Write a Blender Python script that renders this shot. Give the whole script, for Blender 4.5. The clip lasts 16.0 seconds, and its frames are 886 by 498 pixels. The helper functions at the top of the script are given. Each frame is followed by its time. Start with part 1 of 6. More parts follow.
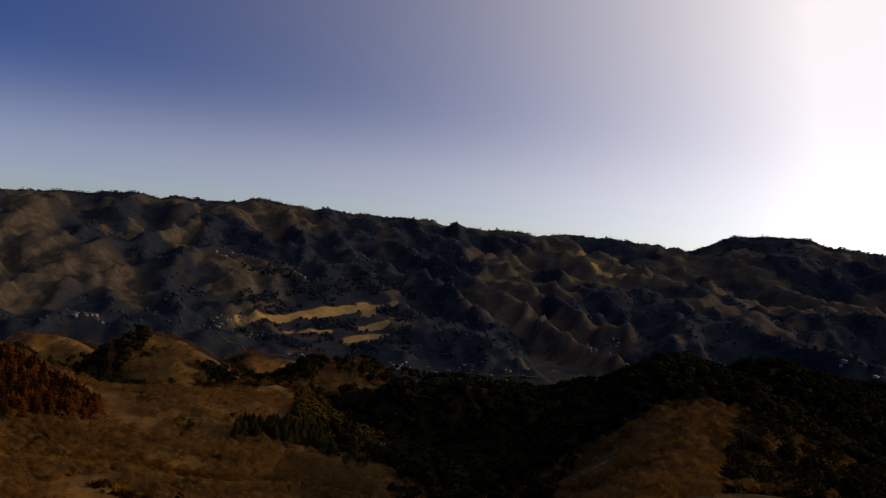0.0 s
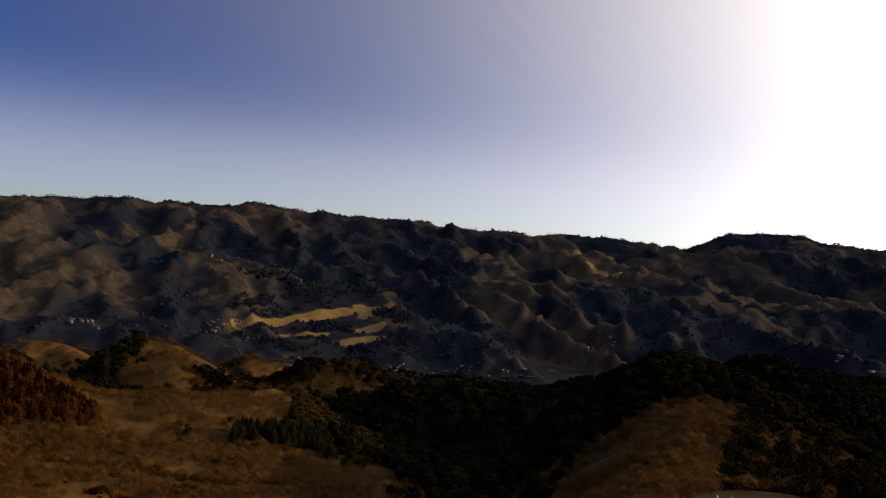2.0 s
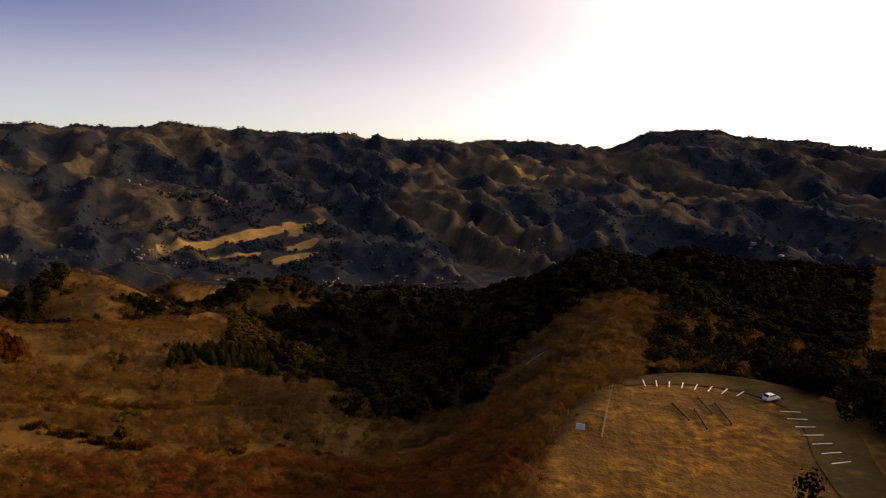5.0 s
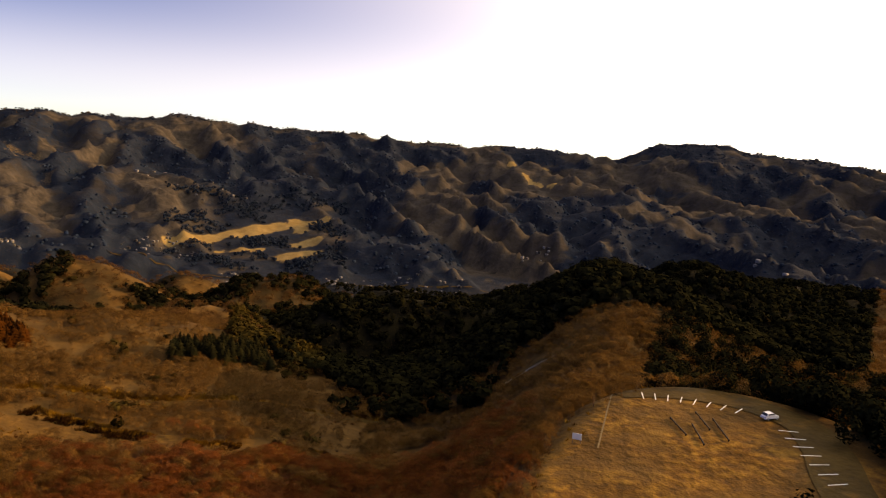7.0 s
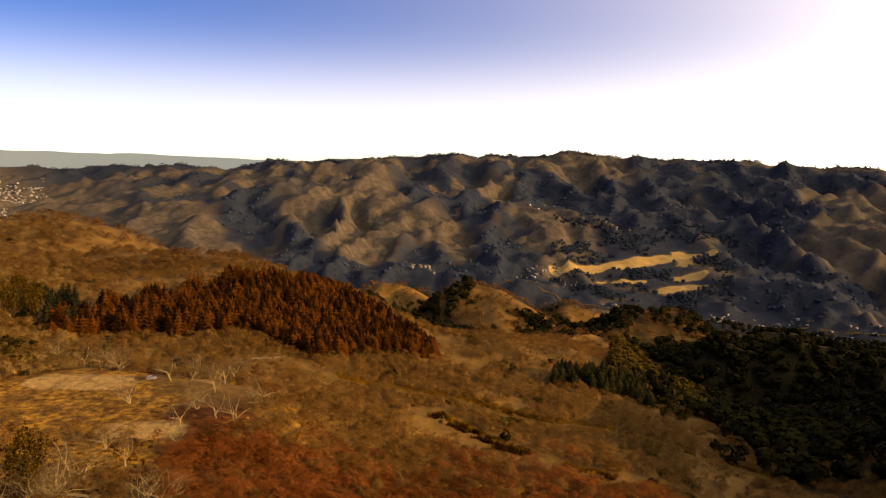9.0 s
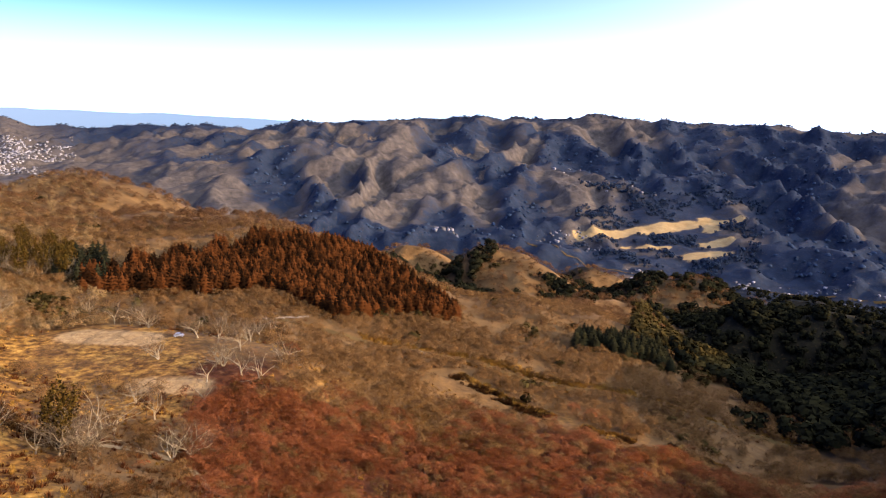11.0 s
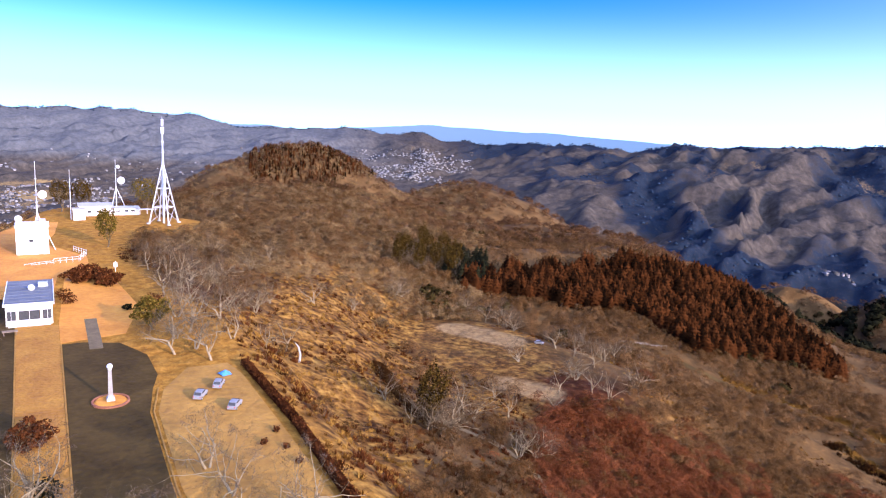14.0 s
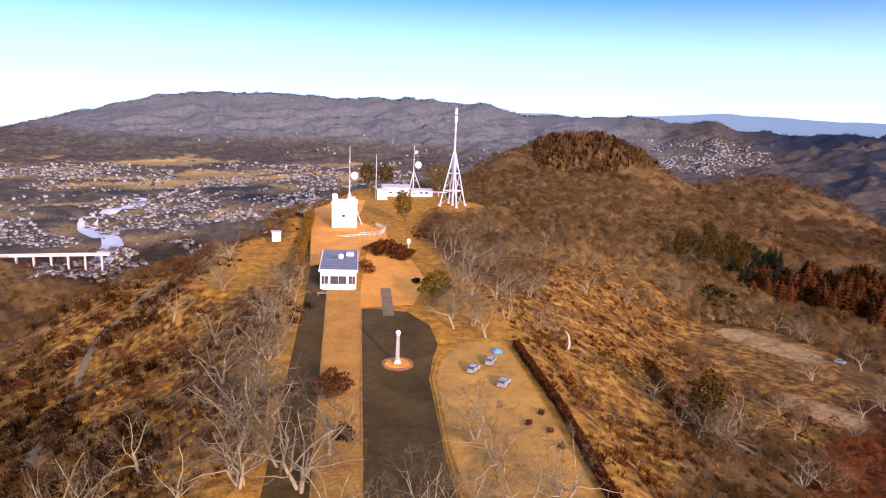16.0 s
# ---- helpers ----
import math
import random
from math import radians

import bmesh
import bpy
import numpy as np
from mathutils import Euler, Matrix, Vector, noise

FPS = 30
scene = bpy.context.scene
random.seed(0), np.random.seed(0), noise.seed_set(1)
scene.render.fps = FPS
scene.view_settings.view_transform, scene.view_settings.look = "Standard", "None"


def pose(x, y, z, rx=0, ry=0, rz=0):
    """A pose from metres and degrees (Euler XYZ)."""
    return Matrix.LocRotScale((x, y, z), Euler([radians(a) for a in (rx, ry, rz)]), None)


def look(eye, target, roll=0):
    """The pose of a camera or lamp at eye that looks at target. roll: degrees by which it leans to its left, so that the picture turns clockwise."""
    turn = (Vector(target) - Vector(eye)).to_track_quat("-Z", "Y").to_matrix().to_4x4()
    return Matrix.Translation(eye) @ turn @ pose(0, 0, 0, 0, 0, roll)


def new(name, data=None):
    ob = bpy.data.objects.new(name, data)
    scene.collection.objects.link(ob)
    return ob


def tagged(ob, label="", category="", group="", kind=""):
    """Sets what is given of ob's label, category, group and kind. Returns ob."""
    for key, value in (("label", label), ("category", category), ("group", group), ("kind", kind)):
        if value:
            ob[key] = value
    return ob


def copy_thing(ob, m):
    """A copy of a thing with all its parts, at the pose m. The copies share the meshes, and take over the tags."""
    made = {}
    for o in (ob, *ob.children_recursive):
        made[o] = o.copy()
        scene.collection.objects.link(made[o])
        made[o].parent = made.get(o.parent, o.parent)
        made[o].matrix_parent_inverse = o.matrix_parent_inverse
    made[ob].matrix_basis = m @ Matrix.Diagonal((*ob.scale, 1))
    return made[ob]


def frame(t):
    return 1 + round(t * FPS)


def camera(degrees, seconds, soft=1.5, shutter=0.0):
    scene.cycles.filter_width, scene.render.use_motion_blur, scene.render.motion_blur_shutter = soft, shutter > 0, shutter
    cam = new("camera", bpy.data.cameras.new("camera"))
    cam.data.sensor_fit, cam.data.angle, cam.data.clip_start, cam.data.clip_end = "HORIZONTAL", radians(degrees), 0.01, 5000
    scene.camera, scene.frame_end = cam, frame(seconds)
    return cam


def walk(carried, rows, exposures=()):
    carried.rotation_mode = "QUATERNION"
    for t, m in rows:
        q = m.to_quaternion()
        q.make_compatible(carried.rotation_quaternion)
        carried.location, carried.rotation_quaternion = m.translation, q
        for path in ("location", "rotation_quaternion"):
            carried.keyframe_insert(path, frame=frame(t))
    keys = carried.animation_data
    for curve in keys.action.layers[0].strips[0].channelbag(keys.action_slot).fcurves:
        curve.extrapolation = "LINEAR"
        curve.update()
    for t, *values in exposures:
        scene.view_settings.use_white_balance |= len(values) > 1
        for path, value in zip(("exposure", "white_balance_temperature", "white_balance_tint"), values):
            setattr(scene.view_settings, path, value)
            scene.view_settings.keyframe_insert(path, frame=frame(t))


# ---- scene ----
# ---- camera and walk ----
EYE = (0.0, 0.0, 60.0)
cam = camera(64.20, 16.0, soft=1.15)


def aimed(yaw, pitch, roll):
    return pose(*EYE, 90 + pitch, 0, yaw) @ pose(0, 0, 0, 0, 0, roll)


# seconds, yaw, pitch, roll of the hovering camera
TURNS = [
    (0.0, 4.22, -2.69, 5.79),
    (0.5, 2.76, -2.02, 7.07),
    (1.0, 3.99, -0.18, 7.04),
    (1.5, 4.19, -0.31, 8.20),
    (2.0, 3.88, -2.57, 5.06),
    (2.5, 3.31, -4.69, 5.02),
    (3.0, 1.30, -3.29, 7.03),
    (3.5, -0.88, -0.62, 3.60),
    (4.0, -1.03, -9.57, 2.90),
    (4.2, -3.21, -9.61, 2.67),
    (6.3, -0.17, -7.85, 1.73),
    (6.5, -0.93, -7.54, 2.30),
    (7.0, -1.86, -9.17, 4.81),
    (7.2, 1.76, -10.6, 1.1),
    (7.5, 7.21, -9.63, -1.24),
    (8.0, 16.25, -8.61, 2.06),
    (8.5, 22.16, -8.44, 2.21),
    (9.0, 28.85, -8.30, 1.56),
    (9.2, 30.95, -7.11, 3.20),
    (11.3, 30.48, -11.61, 1.91),
    (11.5, 28.75, -11.34, 3.38),
    (12.0, 30.39, -11.77, 2.80),
    (12.5, 33.96, -11.01, 3.21),
    (13.0, 42.82, -11.86, 1.92),
    (13.5, 52.05, -11.69, 0.73),
    (14.0, 60.34, -10.91, 3.16),
    (14.5, 66.71, -11.60, 5.29),
    (15.0, 70.65, -9.91, 4.13),
    (15.5, 75.45, -11.30, 2.89),
    (16.0, 82.88, -12.88, 2.47),
]
walk(cam, [(t, aimed(y, p, r)) for t, y, p, r in TURNS],
     exposures=[(0.0, -1.1, 8200, 9), (2.0, -0.88, 8400, 9), (4.2, -0.7, 10500, 13), (6.3, 0.3, 12500, 13), (7.1, 0.3, 12000, 12), (7.6, 0.1, 10500, 10), (8.0, 0.15, 10500, 9), (8.6, 0.5, 13000, 11), (9.2, 0.75, 14500, 12), (11.3, 1.5, 5200, 16), (12.5, 1.5, 4800, 17), (14.5, 1.0, 5000, 24), (16.0, 0.85, 5700, 27)])

# ---- world, sun ----
SKY_STRENGTH, HAZE_LOW, HAZE_SUN = 0.079, 0.5, 32.0
SUN_AZ, SUN_EL = -72.0, 16.5          # azimuth counted left from +y, degrees
sun_dir = Vector((-math.sin(radians(SUN_AZ)) * math.cos(radians(SUN_EL)), math.cos(radians(SUN_AZ)) * math.cos(radians(SUN_EL)), math.sin(radians(SUN_EL))))
world = bpy.data.worlds.new("sky")
scene.world = world
world.use_nodes = True
wn, wl = world.node_tree.nodes, world.node_tree.links


def wmath(op, a, b=None, clamp=False):
    n = wn.new("ShaderNodeMath")
    n.operation, n.use_clamp = op, clamp
    for k, v in enumerate((a, b)):
        if isinstance(v, (int, float)):
            n.inputs[k].default_value = v
        elif v is not None:
            wl.new(v, n.inputs[k])
    return n.outputs[0]


wco = wn.new("ShaderNodeTexCoord")
lifted = wn.new("ShaderNodeVectorMath")          # the high camera sees the horizon below its own level
lifted.operation = 'ADD'
lifted.inputs[1].default_value = (0, 0, 0.06)
wl.new(wco.outputs["Generated"], lifted.inputs[0])
sky = wn.new("ShaderNodeTexSky")
sky.sky_type = 'NISHITA'
sky.sun_disc = False
sky.sun_elevation = radians(SUN_EL)
sky.sun_rotation = radians(-SUN_AZ)
sky.altitude = 400
sky.air_density, sky.dust_density, sky.ozone_density = 1.0, 0.3, 3.5
wl.new(lifted.outputs[0], sky.inputs[0])
# bright winter haze: low over the horizon, and an aureole round the sun
sep = wn.new("ShaderNodeSeparateXYZ")
wl.new(wco.outputs["Generated"], sep.inputs[0])
low = wmath('EXPONENT', wmath('MULTIPLY', wmath('POWER', wmath('DIVIDE', wmath('MAXIMUM', wmath('ADD', sep.outputs[2], 0.03), 0.0), 0.13), 3.0), -1.0))
dot = wn.new("ShaderNodeVectorMath")
dot.operation = 'DOT_PRODUCT'
dot.inputs[1].default_value = sun_dir
wl.new(wco.outputs["Generated"], dot.inputs[0])
angle = wmath('ARCCOSINE', wmath('MINIMUM', dot.outputs["Value"], 0.9999))
aureole = wmath('MINIMUM', wmath('MULTIPLY', wmath('EXPONENT', wmath('DIVIDE', angle, -0.3)), HAZE_SUN), 1.9)
haze = wmath('ADD', wmath('MULTIPLY', low, HAZE_LOW), aureole)
hazy = wn.new("ShaderNodeVectorMath")
hazy.operation = 'SCALE'
hazy.inputs[0].default_value = (1.0, 0.985, 0.95)
wl.new(haze, hazy.inputs["Scale"])
dim = wn.new("ShaderNodeVectorMath")
dim.operation = 'MULTIPLY'
dim.inputs[1].default_value = (0.3 * SKY_STRENGTH, 0.72 * SKY_STRENGTH, 1.85 * SKY_STRENGTH)
deep = wn.new("ShaderNodeHueSaturation")         # the thin dry winter air
deep.inputs["Saturation"].default_value = 2.5
deep.inputs["Hue"].default_value = 0.488
wl.new(sky.outputs[0], deep.inputs["Color"])
wl.new(deep.outputs[0], dim.inputs[0])
both = wn.new("ShaderNodeVectorMath")
both.operation = 'ADD'
wl.new(dim.outputs[0], both.inputs[0])
wl.new(hazy.outputs[0], both.inputs[1])
wl.new(both.outputs[0], wn["Background"].inputs[0])
wn["Background"].inputs[1].default_value = 1.0
sun = new("sun", bpy.data.lights.new("sun", 'SUN'))
sun.data.energy, sun.data.angle, sun.data.color = 5.0, radians(0.55), (1.0, 0.66, 0.33)
sun.matrix_world = look(sun_dir * 100, (0, 0, 0))


# ---- noise and terrain ----
def hash2(ix, iy, seed):
    n = (ix.astype(np.int64) * 374761393 + iy.astype(np.int64) * 668265263 + seed * 2147483647) & 0x7fffffff
    n = ((n ^ (n >> 13)) * 1274126177) & 0x7fffffff
    return ((n ^ (n >> 16)) & 0xffff) / 65535.0


def vnoise(x, y, seed=0):
    ix, iy = np.floor(x), np.floor(y)
    fx, fy = x - ix, y - iy
    fx, fy = fx * fx * fx * (fx * (6 * fx - 15) + 10), fy * fy * fy * (fy * (6 * fy - 15) + 10)
    a, b = hash2(ix, iy, seed), hash2(ix + 1, iy, seed)
    c, d = hash2(ix, iy + 1, seed), hash2(ix + 1, iy + 1, seed)
    return (a + (b - a) * fx) * (1 - fy) + (c + (d - c) * fx) * fy


def gnoise(x, y, seed=0):
    """Gradient noise, about -0.7 to 0.7."""
    ix, iy = np.floor(x), np.floor(y)
    fx, fy = x - ix, y - iy
    ux, uy = fx * fx * fx * (fx * (6 * fx - 15) + 10), fy * fy * fy * (fy * (6 * fy - 15) + 10)

    def corner(cx, cy):
        a = 2 * np.pi * hash2(ix + cx, iy + cy, seed)
        return np.cos(a) * (fx - cx) + np.sin(a) * (fy - cy)
    a, b, c, d = corner(0, 0), corner(1, 0), corner(0, 1), corner(1, 1)
    return (a + (b - a) * ux) * (1 - uy) + (c + (d - c) * ux) * uy


def crests(x, y, seed=0):
    """Branching sharp-crested spurs between sharp gullies, about 0 to 1."""
    a = 1 - 2.2 * np.abs(gnoise(x, y, seed))
    b = 1 - 2.2 * np.abs(gnoise(2.1 * x + 3.1, 2.1 * y - 7.7, seed + 1))
    c = 2.2 * np.abs(gnoise(2.0 * x - 5.2, 2.0 * y + 1.9, seed + 2))
    e = 1 - 2.2 * np.abs(gnoise(4.6 * x + 1.3, 4.6 * y + 8.8, seed + 3))
    return 0.5 * a + 0.26 * b * (0.5 + 0.5 * a) + 0.16 * c + 0.11 * e


def fbm(x, y, seed=0, octaves=4):
    s, amp, tot = 0 * x, 1.0, 0.0
    for o in range(octaves):
        s, tot = s + amp * vnoise(x * 2 ** o + 17.3 * o, y * 2 ** o - 9.1 * o, seed + o), tot + amp
        amp *= 0.5
    return s / tot


def ridged(x, y, seed=0, octaves=3):
    s, amp, tot = 0 * x, 1.0, 0.0
    for o in range(octaves):
        s, tot = s + amp * np.sqrt((2 * vnoise(x * 2 ** o + 5.7 * o, y * 2 ** o + 3.3 * o, seed + o) - 1) ** 2 + 0.012), tot + amp
        amp *= 0.5
    return s / tot


def step(a, b, v):
    t = np.clip((v - a) / (b - a), 0, 1)
    return t * t * (3 - 2 * t)


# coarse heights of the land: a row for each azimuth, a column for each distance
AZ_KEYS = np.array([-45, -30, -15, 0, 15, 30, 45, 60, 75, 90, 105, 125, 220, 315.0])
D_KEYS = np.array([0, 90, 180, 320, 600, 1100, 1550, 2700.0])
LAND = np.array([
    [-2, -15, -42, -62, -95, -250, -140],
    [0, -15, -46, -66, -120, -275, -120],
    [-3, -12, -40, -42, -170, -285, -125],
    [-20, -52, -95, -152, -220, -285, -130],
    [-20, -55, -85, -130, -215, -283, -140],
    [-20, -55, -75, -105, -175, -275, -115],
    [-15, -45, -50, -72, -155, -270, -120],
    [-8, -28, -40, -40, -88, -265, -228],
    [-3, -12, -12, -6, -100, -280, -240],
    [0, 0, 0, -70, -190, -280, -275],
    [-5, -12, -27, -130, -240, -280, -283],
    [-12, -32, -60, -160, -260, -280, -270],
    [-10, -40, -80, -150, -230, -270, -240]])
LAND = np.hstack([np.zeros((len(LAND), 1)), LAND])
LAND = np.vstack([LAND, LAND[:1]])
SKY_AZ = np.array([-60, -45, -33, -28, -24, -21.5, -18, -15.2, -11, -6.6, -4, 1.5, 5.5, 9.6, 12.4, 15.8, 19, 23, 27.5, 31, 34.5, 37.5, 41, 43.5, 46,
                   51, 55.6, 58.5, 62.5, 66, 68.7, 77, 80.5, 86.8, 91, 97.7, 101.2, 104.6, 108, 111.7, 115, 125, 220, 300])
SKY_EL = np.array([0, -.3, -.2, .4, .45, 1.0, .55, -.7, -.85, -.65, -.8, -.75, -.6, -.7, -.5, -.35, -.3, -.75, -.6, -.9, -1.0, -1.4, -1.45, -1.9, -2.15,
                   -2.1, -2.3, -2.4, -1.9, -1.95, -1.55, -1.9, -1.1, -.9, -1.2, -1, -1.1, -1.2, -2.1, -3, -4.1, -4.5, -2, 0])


def catmull(p0, p1, p2, p3, t):
    return p1 + 0.5 * t * (p2 - p0 + t * (2 * p0 - 5 * p1 + 4 * p2 - p3 + t * (3 * (p1 - p2) + p3 - p0)))


def polar(az, d):
    return -d * math.sin(radians(az)), d * math.cos(radians(az))


# flat hilltop grounds: spine ends, half width, height
# bright dead turf among the woods of the far slope: ends in azimuth and distance, half width
TURF = [(19.2, 1800, 15.3, 1905, 26), (15.3, 1905, 11.2, 2015, 34), (10.1, 2060, 9.7, 1965, 22), (10.1, 2065, 8.1, 2060, 24), (9.9, 1850, 8.4, 1875, 26), (10.7, 1735, 8.7, 1770, 30), (16, 1775, 13, 1785, 14), (-6.8, 3030, -9.6, 3080, 14), (-8, 2830, -10.3, 2690, 18)]
FLATS = [(-70, 12, -205, 10, 27, 0.0), (-205, 8, -310, -3, 22, 0.0), (-310, 0, -400, 22, 24, 0.0), (-350, 45, -362, 50, 14, 0.0), (53, 106, 76, 146, 28, 0.0), (-222, -38, -272, -31, 9, -2.5)]


def seg_dist(x, y, ax, ay, bx, by):
    t = np.clip(((x - ax) * (bx - ax) + (y - ay) * (by - ay)) / ((bx - ax) ** 2 + (by - ay) ** 2), 0, 1)
    return np.hypot(x - ax - t * (bx - ax), y - ay - t * (by - ay))


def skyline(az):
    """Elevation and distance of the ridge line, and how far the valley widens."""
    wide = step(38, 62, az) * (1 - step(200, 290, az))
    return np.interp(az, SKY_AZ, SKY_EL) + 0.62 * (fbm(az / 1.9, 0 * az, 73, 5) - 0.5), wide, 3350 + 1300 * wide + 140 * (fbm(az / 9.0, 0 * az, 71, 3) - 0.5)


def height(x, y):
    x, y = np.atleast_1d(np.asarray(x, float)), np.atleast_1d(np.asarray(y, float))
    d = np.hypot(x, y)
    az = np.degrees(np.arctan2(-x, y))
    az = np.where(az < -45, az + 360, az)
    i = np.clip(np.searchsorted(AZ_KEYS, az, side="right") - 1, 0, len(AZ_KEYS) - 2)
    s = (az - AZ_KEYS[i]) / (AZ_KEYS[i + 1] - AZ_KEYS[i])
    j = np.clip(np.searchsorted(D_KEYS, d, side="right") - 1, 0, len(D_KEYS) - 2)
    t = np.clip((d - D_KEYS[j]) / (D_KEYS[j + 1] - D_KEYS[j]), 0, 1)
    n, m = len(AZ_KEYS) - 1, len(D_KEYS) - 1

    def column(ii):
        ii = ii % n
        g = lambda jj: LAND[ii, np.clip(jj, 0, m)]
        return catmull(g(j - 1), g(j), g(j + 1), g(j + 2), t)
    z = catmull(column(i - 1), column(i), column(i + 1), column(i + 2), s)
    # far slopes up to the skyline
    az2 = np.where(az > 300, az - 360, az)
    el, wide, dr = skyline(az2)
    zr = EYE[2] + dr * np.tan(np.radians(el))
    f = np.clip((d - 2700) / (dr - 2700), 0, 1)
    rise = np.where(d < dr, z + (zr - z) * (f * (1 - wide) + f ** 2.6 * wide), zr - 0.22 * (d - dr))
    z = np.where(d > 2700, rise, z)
    # spurs and gullies
    wx, wy = 120 * (fbm(x / 330, y / 330, 31, 3) - 0.5), 120 * (fbm(x / 330, y / 330, 36, 3) - 0.5)
    wx, wy = wx + 30 * (fbm(x / 90, y / 90, 32, 2) - 0.5), wy + 30 * (fbm(x / 90, y / 90, 37, 2) - 0.5)
    across, down = x + wx + 0.55 * (y + wy), (y + wy) - 0.35 * (x + wx)
    spur = 0.74 * crests(across / 250, down / 620, 11) + 0.26 * crests((x - 0.6 * y + wy) / 105, (y + 0.6 * x + wx) / 240, 17)
    lift = step(1430, 1650, d) * (1 - 0.8 * step(0.72, 1.0, f)) * (1 - 0.6 * wide * (1 - f))
    lift = lift * (1 - 0.8 * np.exp(-((az2 - 12.8) / 6.0) ** 4) * (1 - step(2120, 2380, d)))
    z = z + lift * 150 * (spur - 0.5)
    mid = step(330, 600, d) * (1 - step(1400, 1550, d))
    z = z + mid * (66 * (0.36 - ridged(x / 340, y / 340, 5, 2)) + 9 * (fbm(x / 60, y / 60, 8, 3) - 0.5))
    # wooded knob, dark spur, folds of the near slopes
    kx, ky = polar(71.5, 740)
    lx, ly = polar(65.5, 880)
    along = np.clip(((x - kx) * (lx - kx) + (y - ky) * (ly - ky)) / ((lx - kx) ** 2 + (ly - ky) ** 2), 0, 1)
    z = z + (24 - 9 * along) * np.exp(-(seg_dist(x, y, kx, ky, lx, ly) / 75.0) ** 2)
    for a, r, up, wide_m in ((80.5, 660, 32, 65), (77.5, 600, 6, 60), (62, 800, -20, 85), (49, 700, 20, 85), (73.5, 760, -6, 30), (35.0, 2820, 48, 120), (38.7, 2850, 30, 90), (-13.5, 505, -6, 55), (-17.5, 560, -12, 60), (-21.5, 725, -24, 110)):
        bx, by = polar(a, r)
        z = z + up * np.exp(-((x - bx) ** 2 + (y - by) ** 2) / wide_m ** 2)
    folds = ridged(x / 170 + 0.5 * fbm(x / 120, y / 120, 57, 2), y / 170, 58, 1)
    z = z + mid * 58 * (folds - 0.42)
    deep = step(400 + 200 * step(24, 32, az2), 560 + 200 * step(24, 32, az2), d) * (1 - step(1380, 1520, d)) * (1 - step(44, 54, az2)) * step(-6, 2, az2)
    z = z + deep * 36 * (crests(x / 210, y / 210, 61) - 0.55)
    sx, sy = polar(-11.5, 530)
    z = z + 16 * np.exp(-(((x - sx) / 80) ** 2 + ((y - sy) / 110) ** 2))
    near = step(70, 130, d) * (1 - step(600, 900, d))
    z = z + near * (7.0 * (fbm(x / 45, y / 45, 3, 3) - 0.5) + 1.2 * (fbm(x / 7, y / 7, 4, 2) - 0.5))
    # clearing with a lawn
    cx, cy = polar(55, 285)
    w = 1 - step(20, 60, seg_dist(x, y, cx - 20, cy - 5, cx + 25, cy + 8))
    z = z * (1 - w) + w * (-38.0)
    for ax, ay, bx, by, half, level in FLATS:
        w = 1 - step(half, half + 26, seg_dist(x, y, ax, ay, bx, by))
        z = z * (1 - w) + w * level
    floor = -282 + 3 * fbm(x / 90, y / 90, 44, 2)
    return np.where(z < floor, floor, z)


def zed(x, y):
    return float(height(x, y)[0])


# ---- materials ----
def tree_of(name):
    m = bpy.data.materials.new(name)
    m.use_nodes = True
    return m, m.node_tree.nodes, m.node_tree.links, m.node_tree.nodes["Principled BSDF"]


def ramp_of(nodes, stops):
    r = nodes.new("ShaderNodeValToRGB")
    while len(r.color_ramp.elements) < len(stops):
        r.color_ramp.elements.new(0.5)
    for e, (p, c) in zip(r.color_ramp.elements, stops):
        e.position, e.color = p, (*c, 1)
    return r


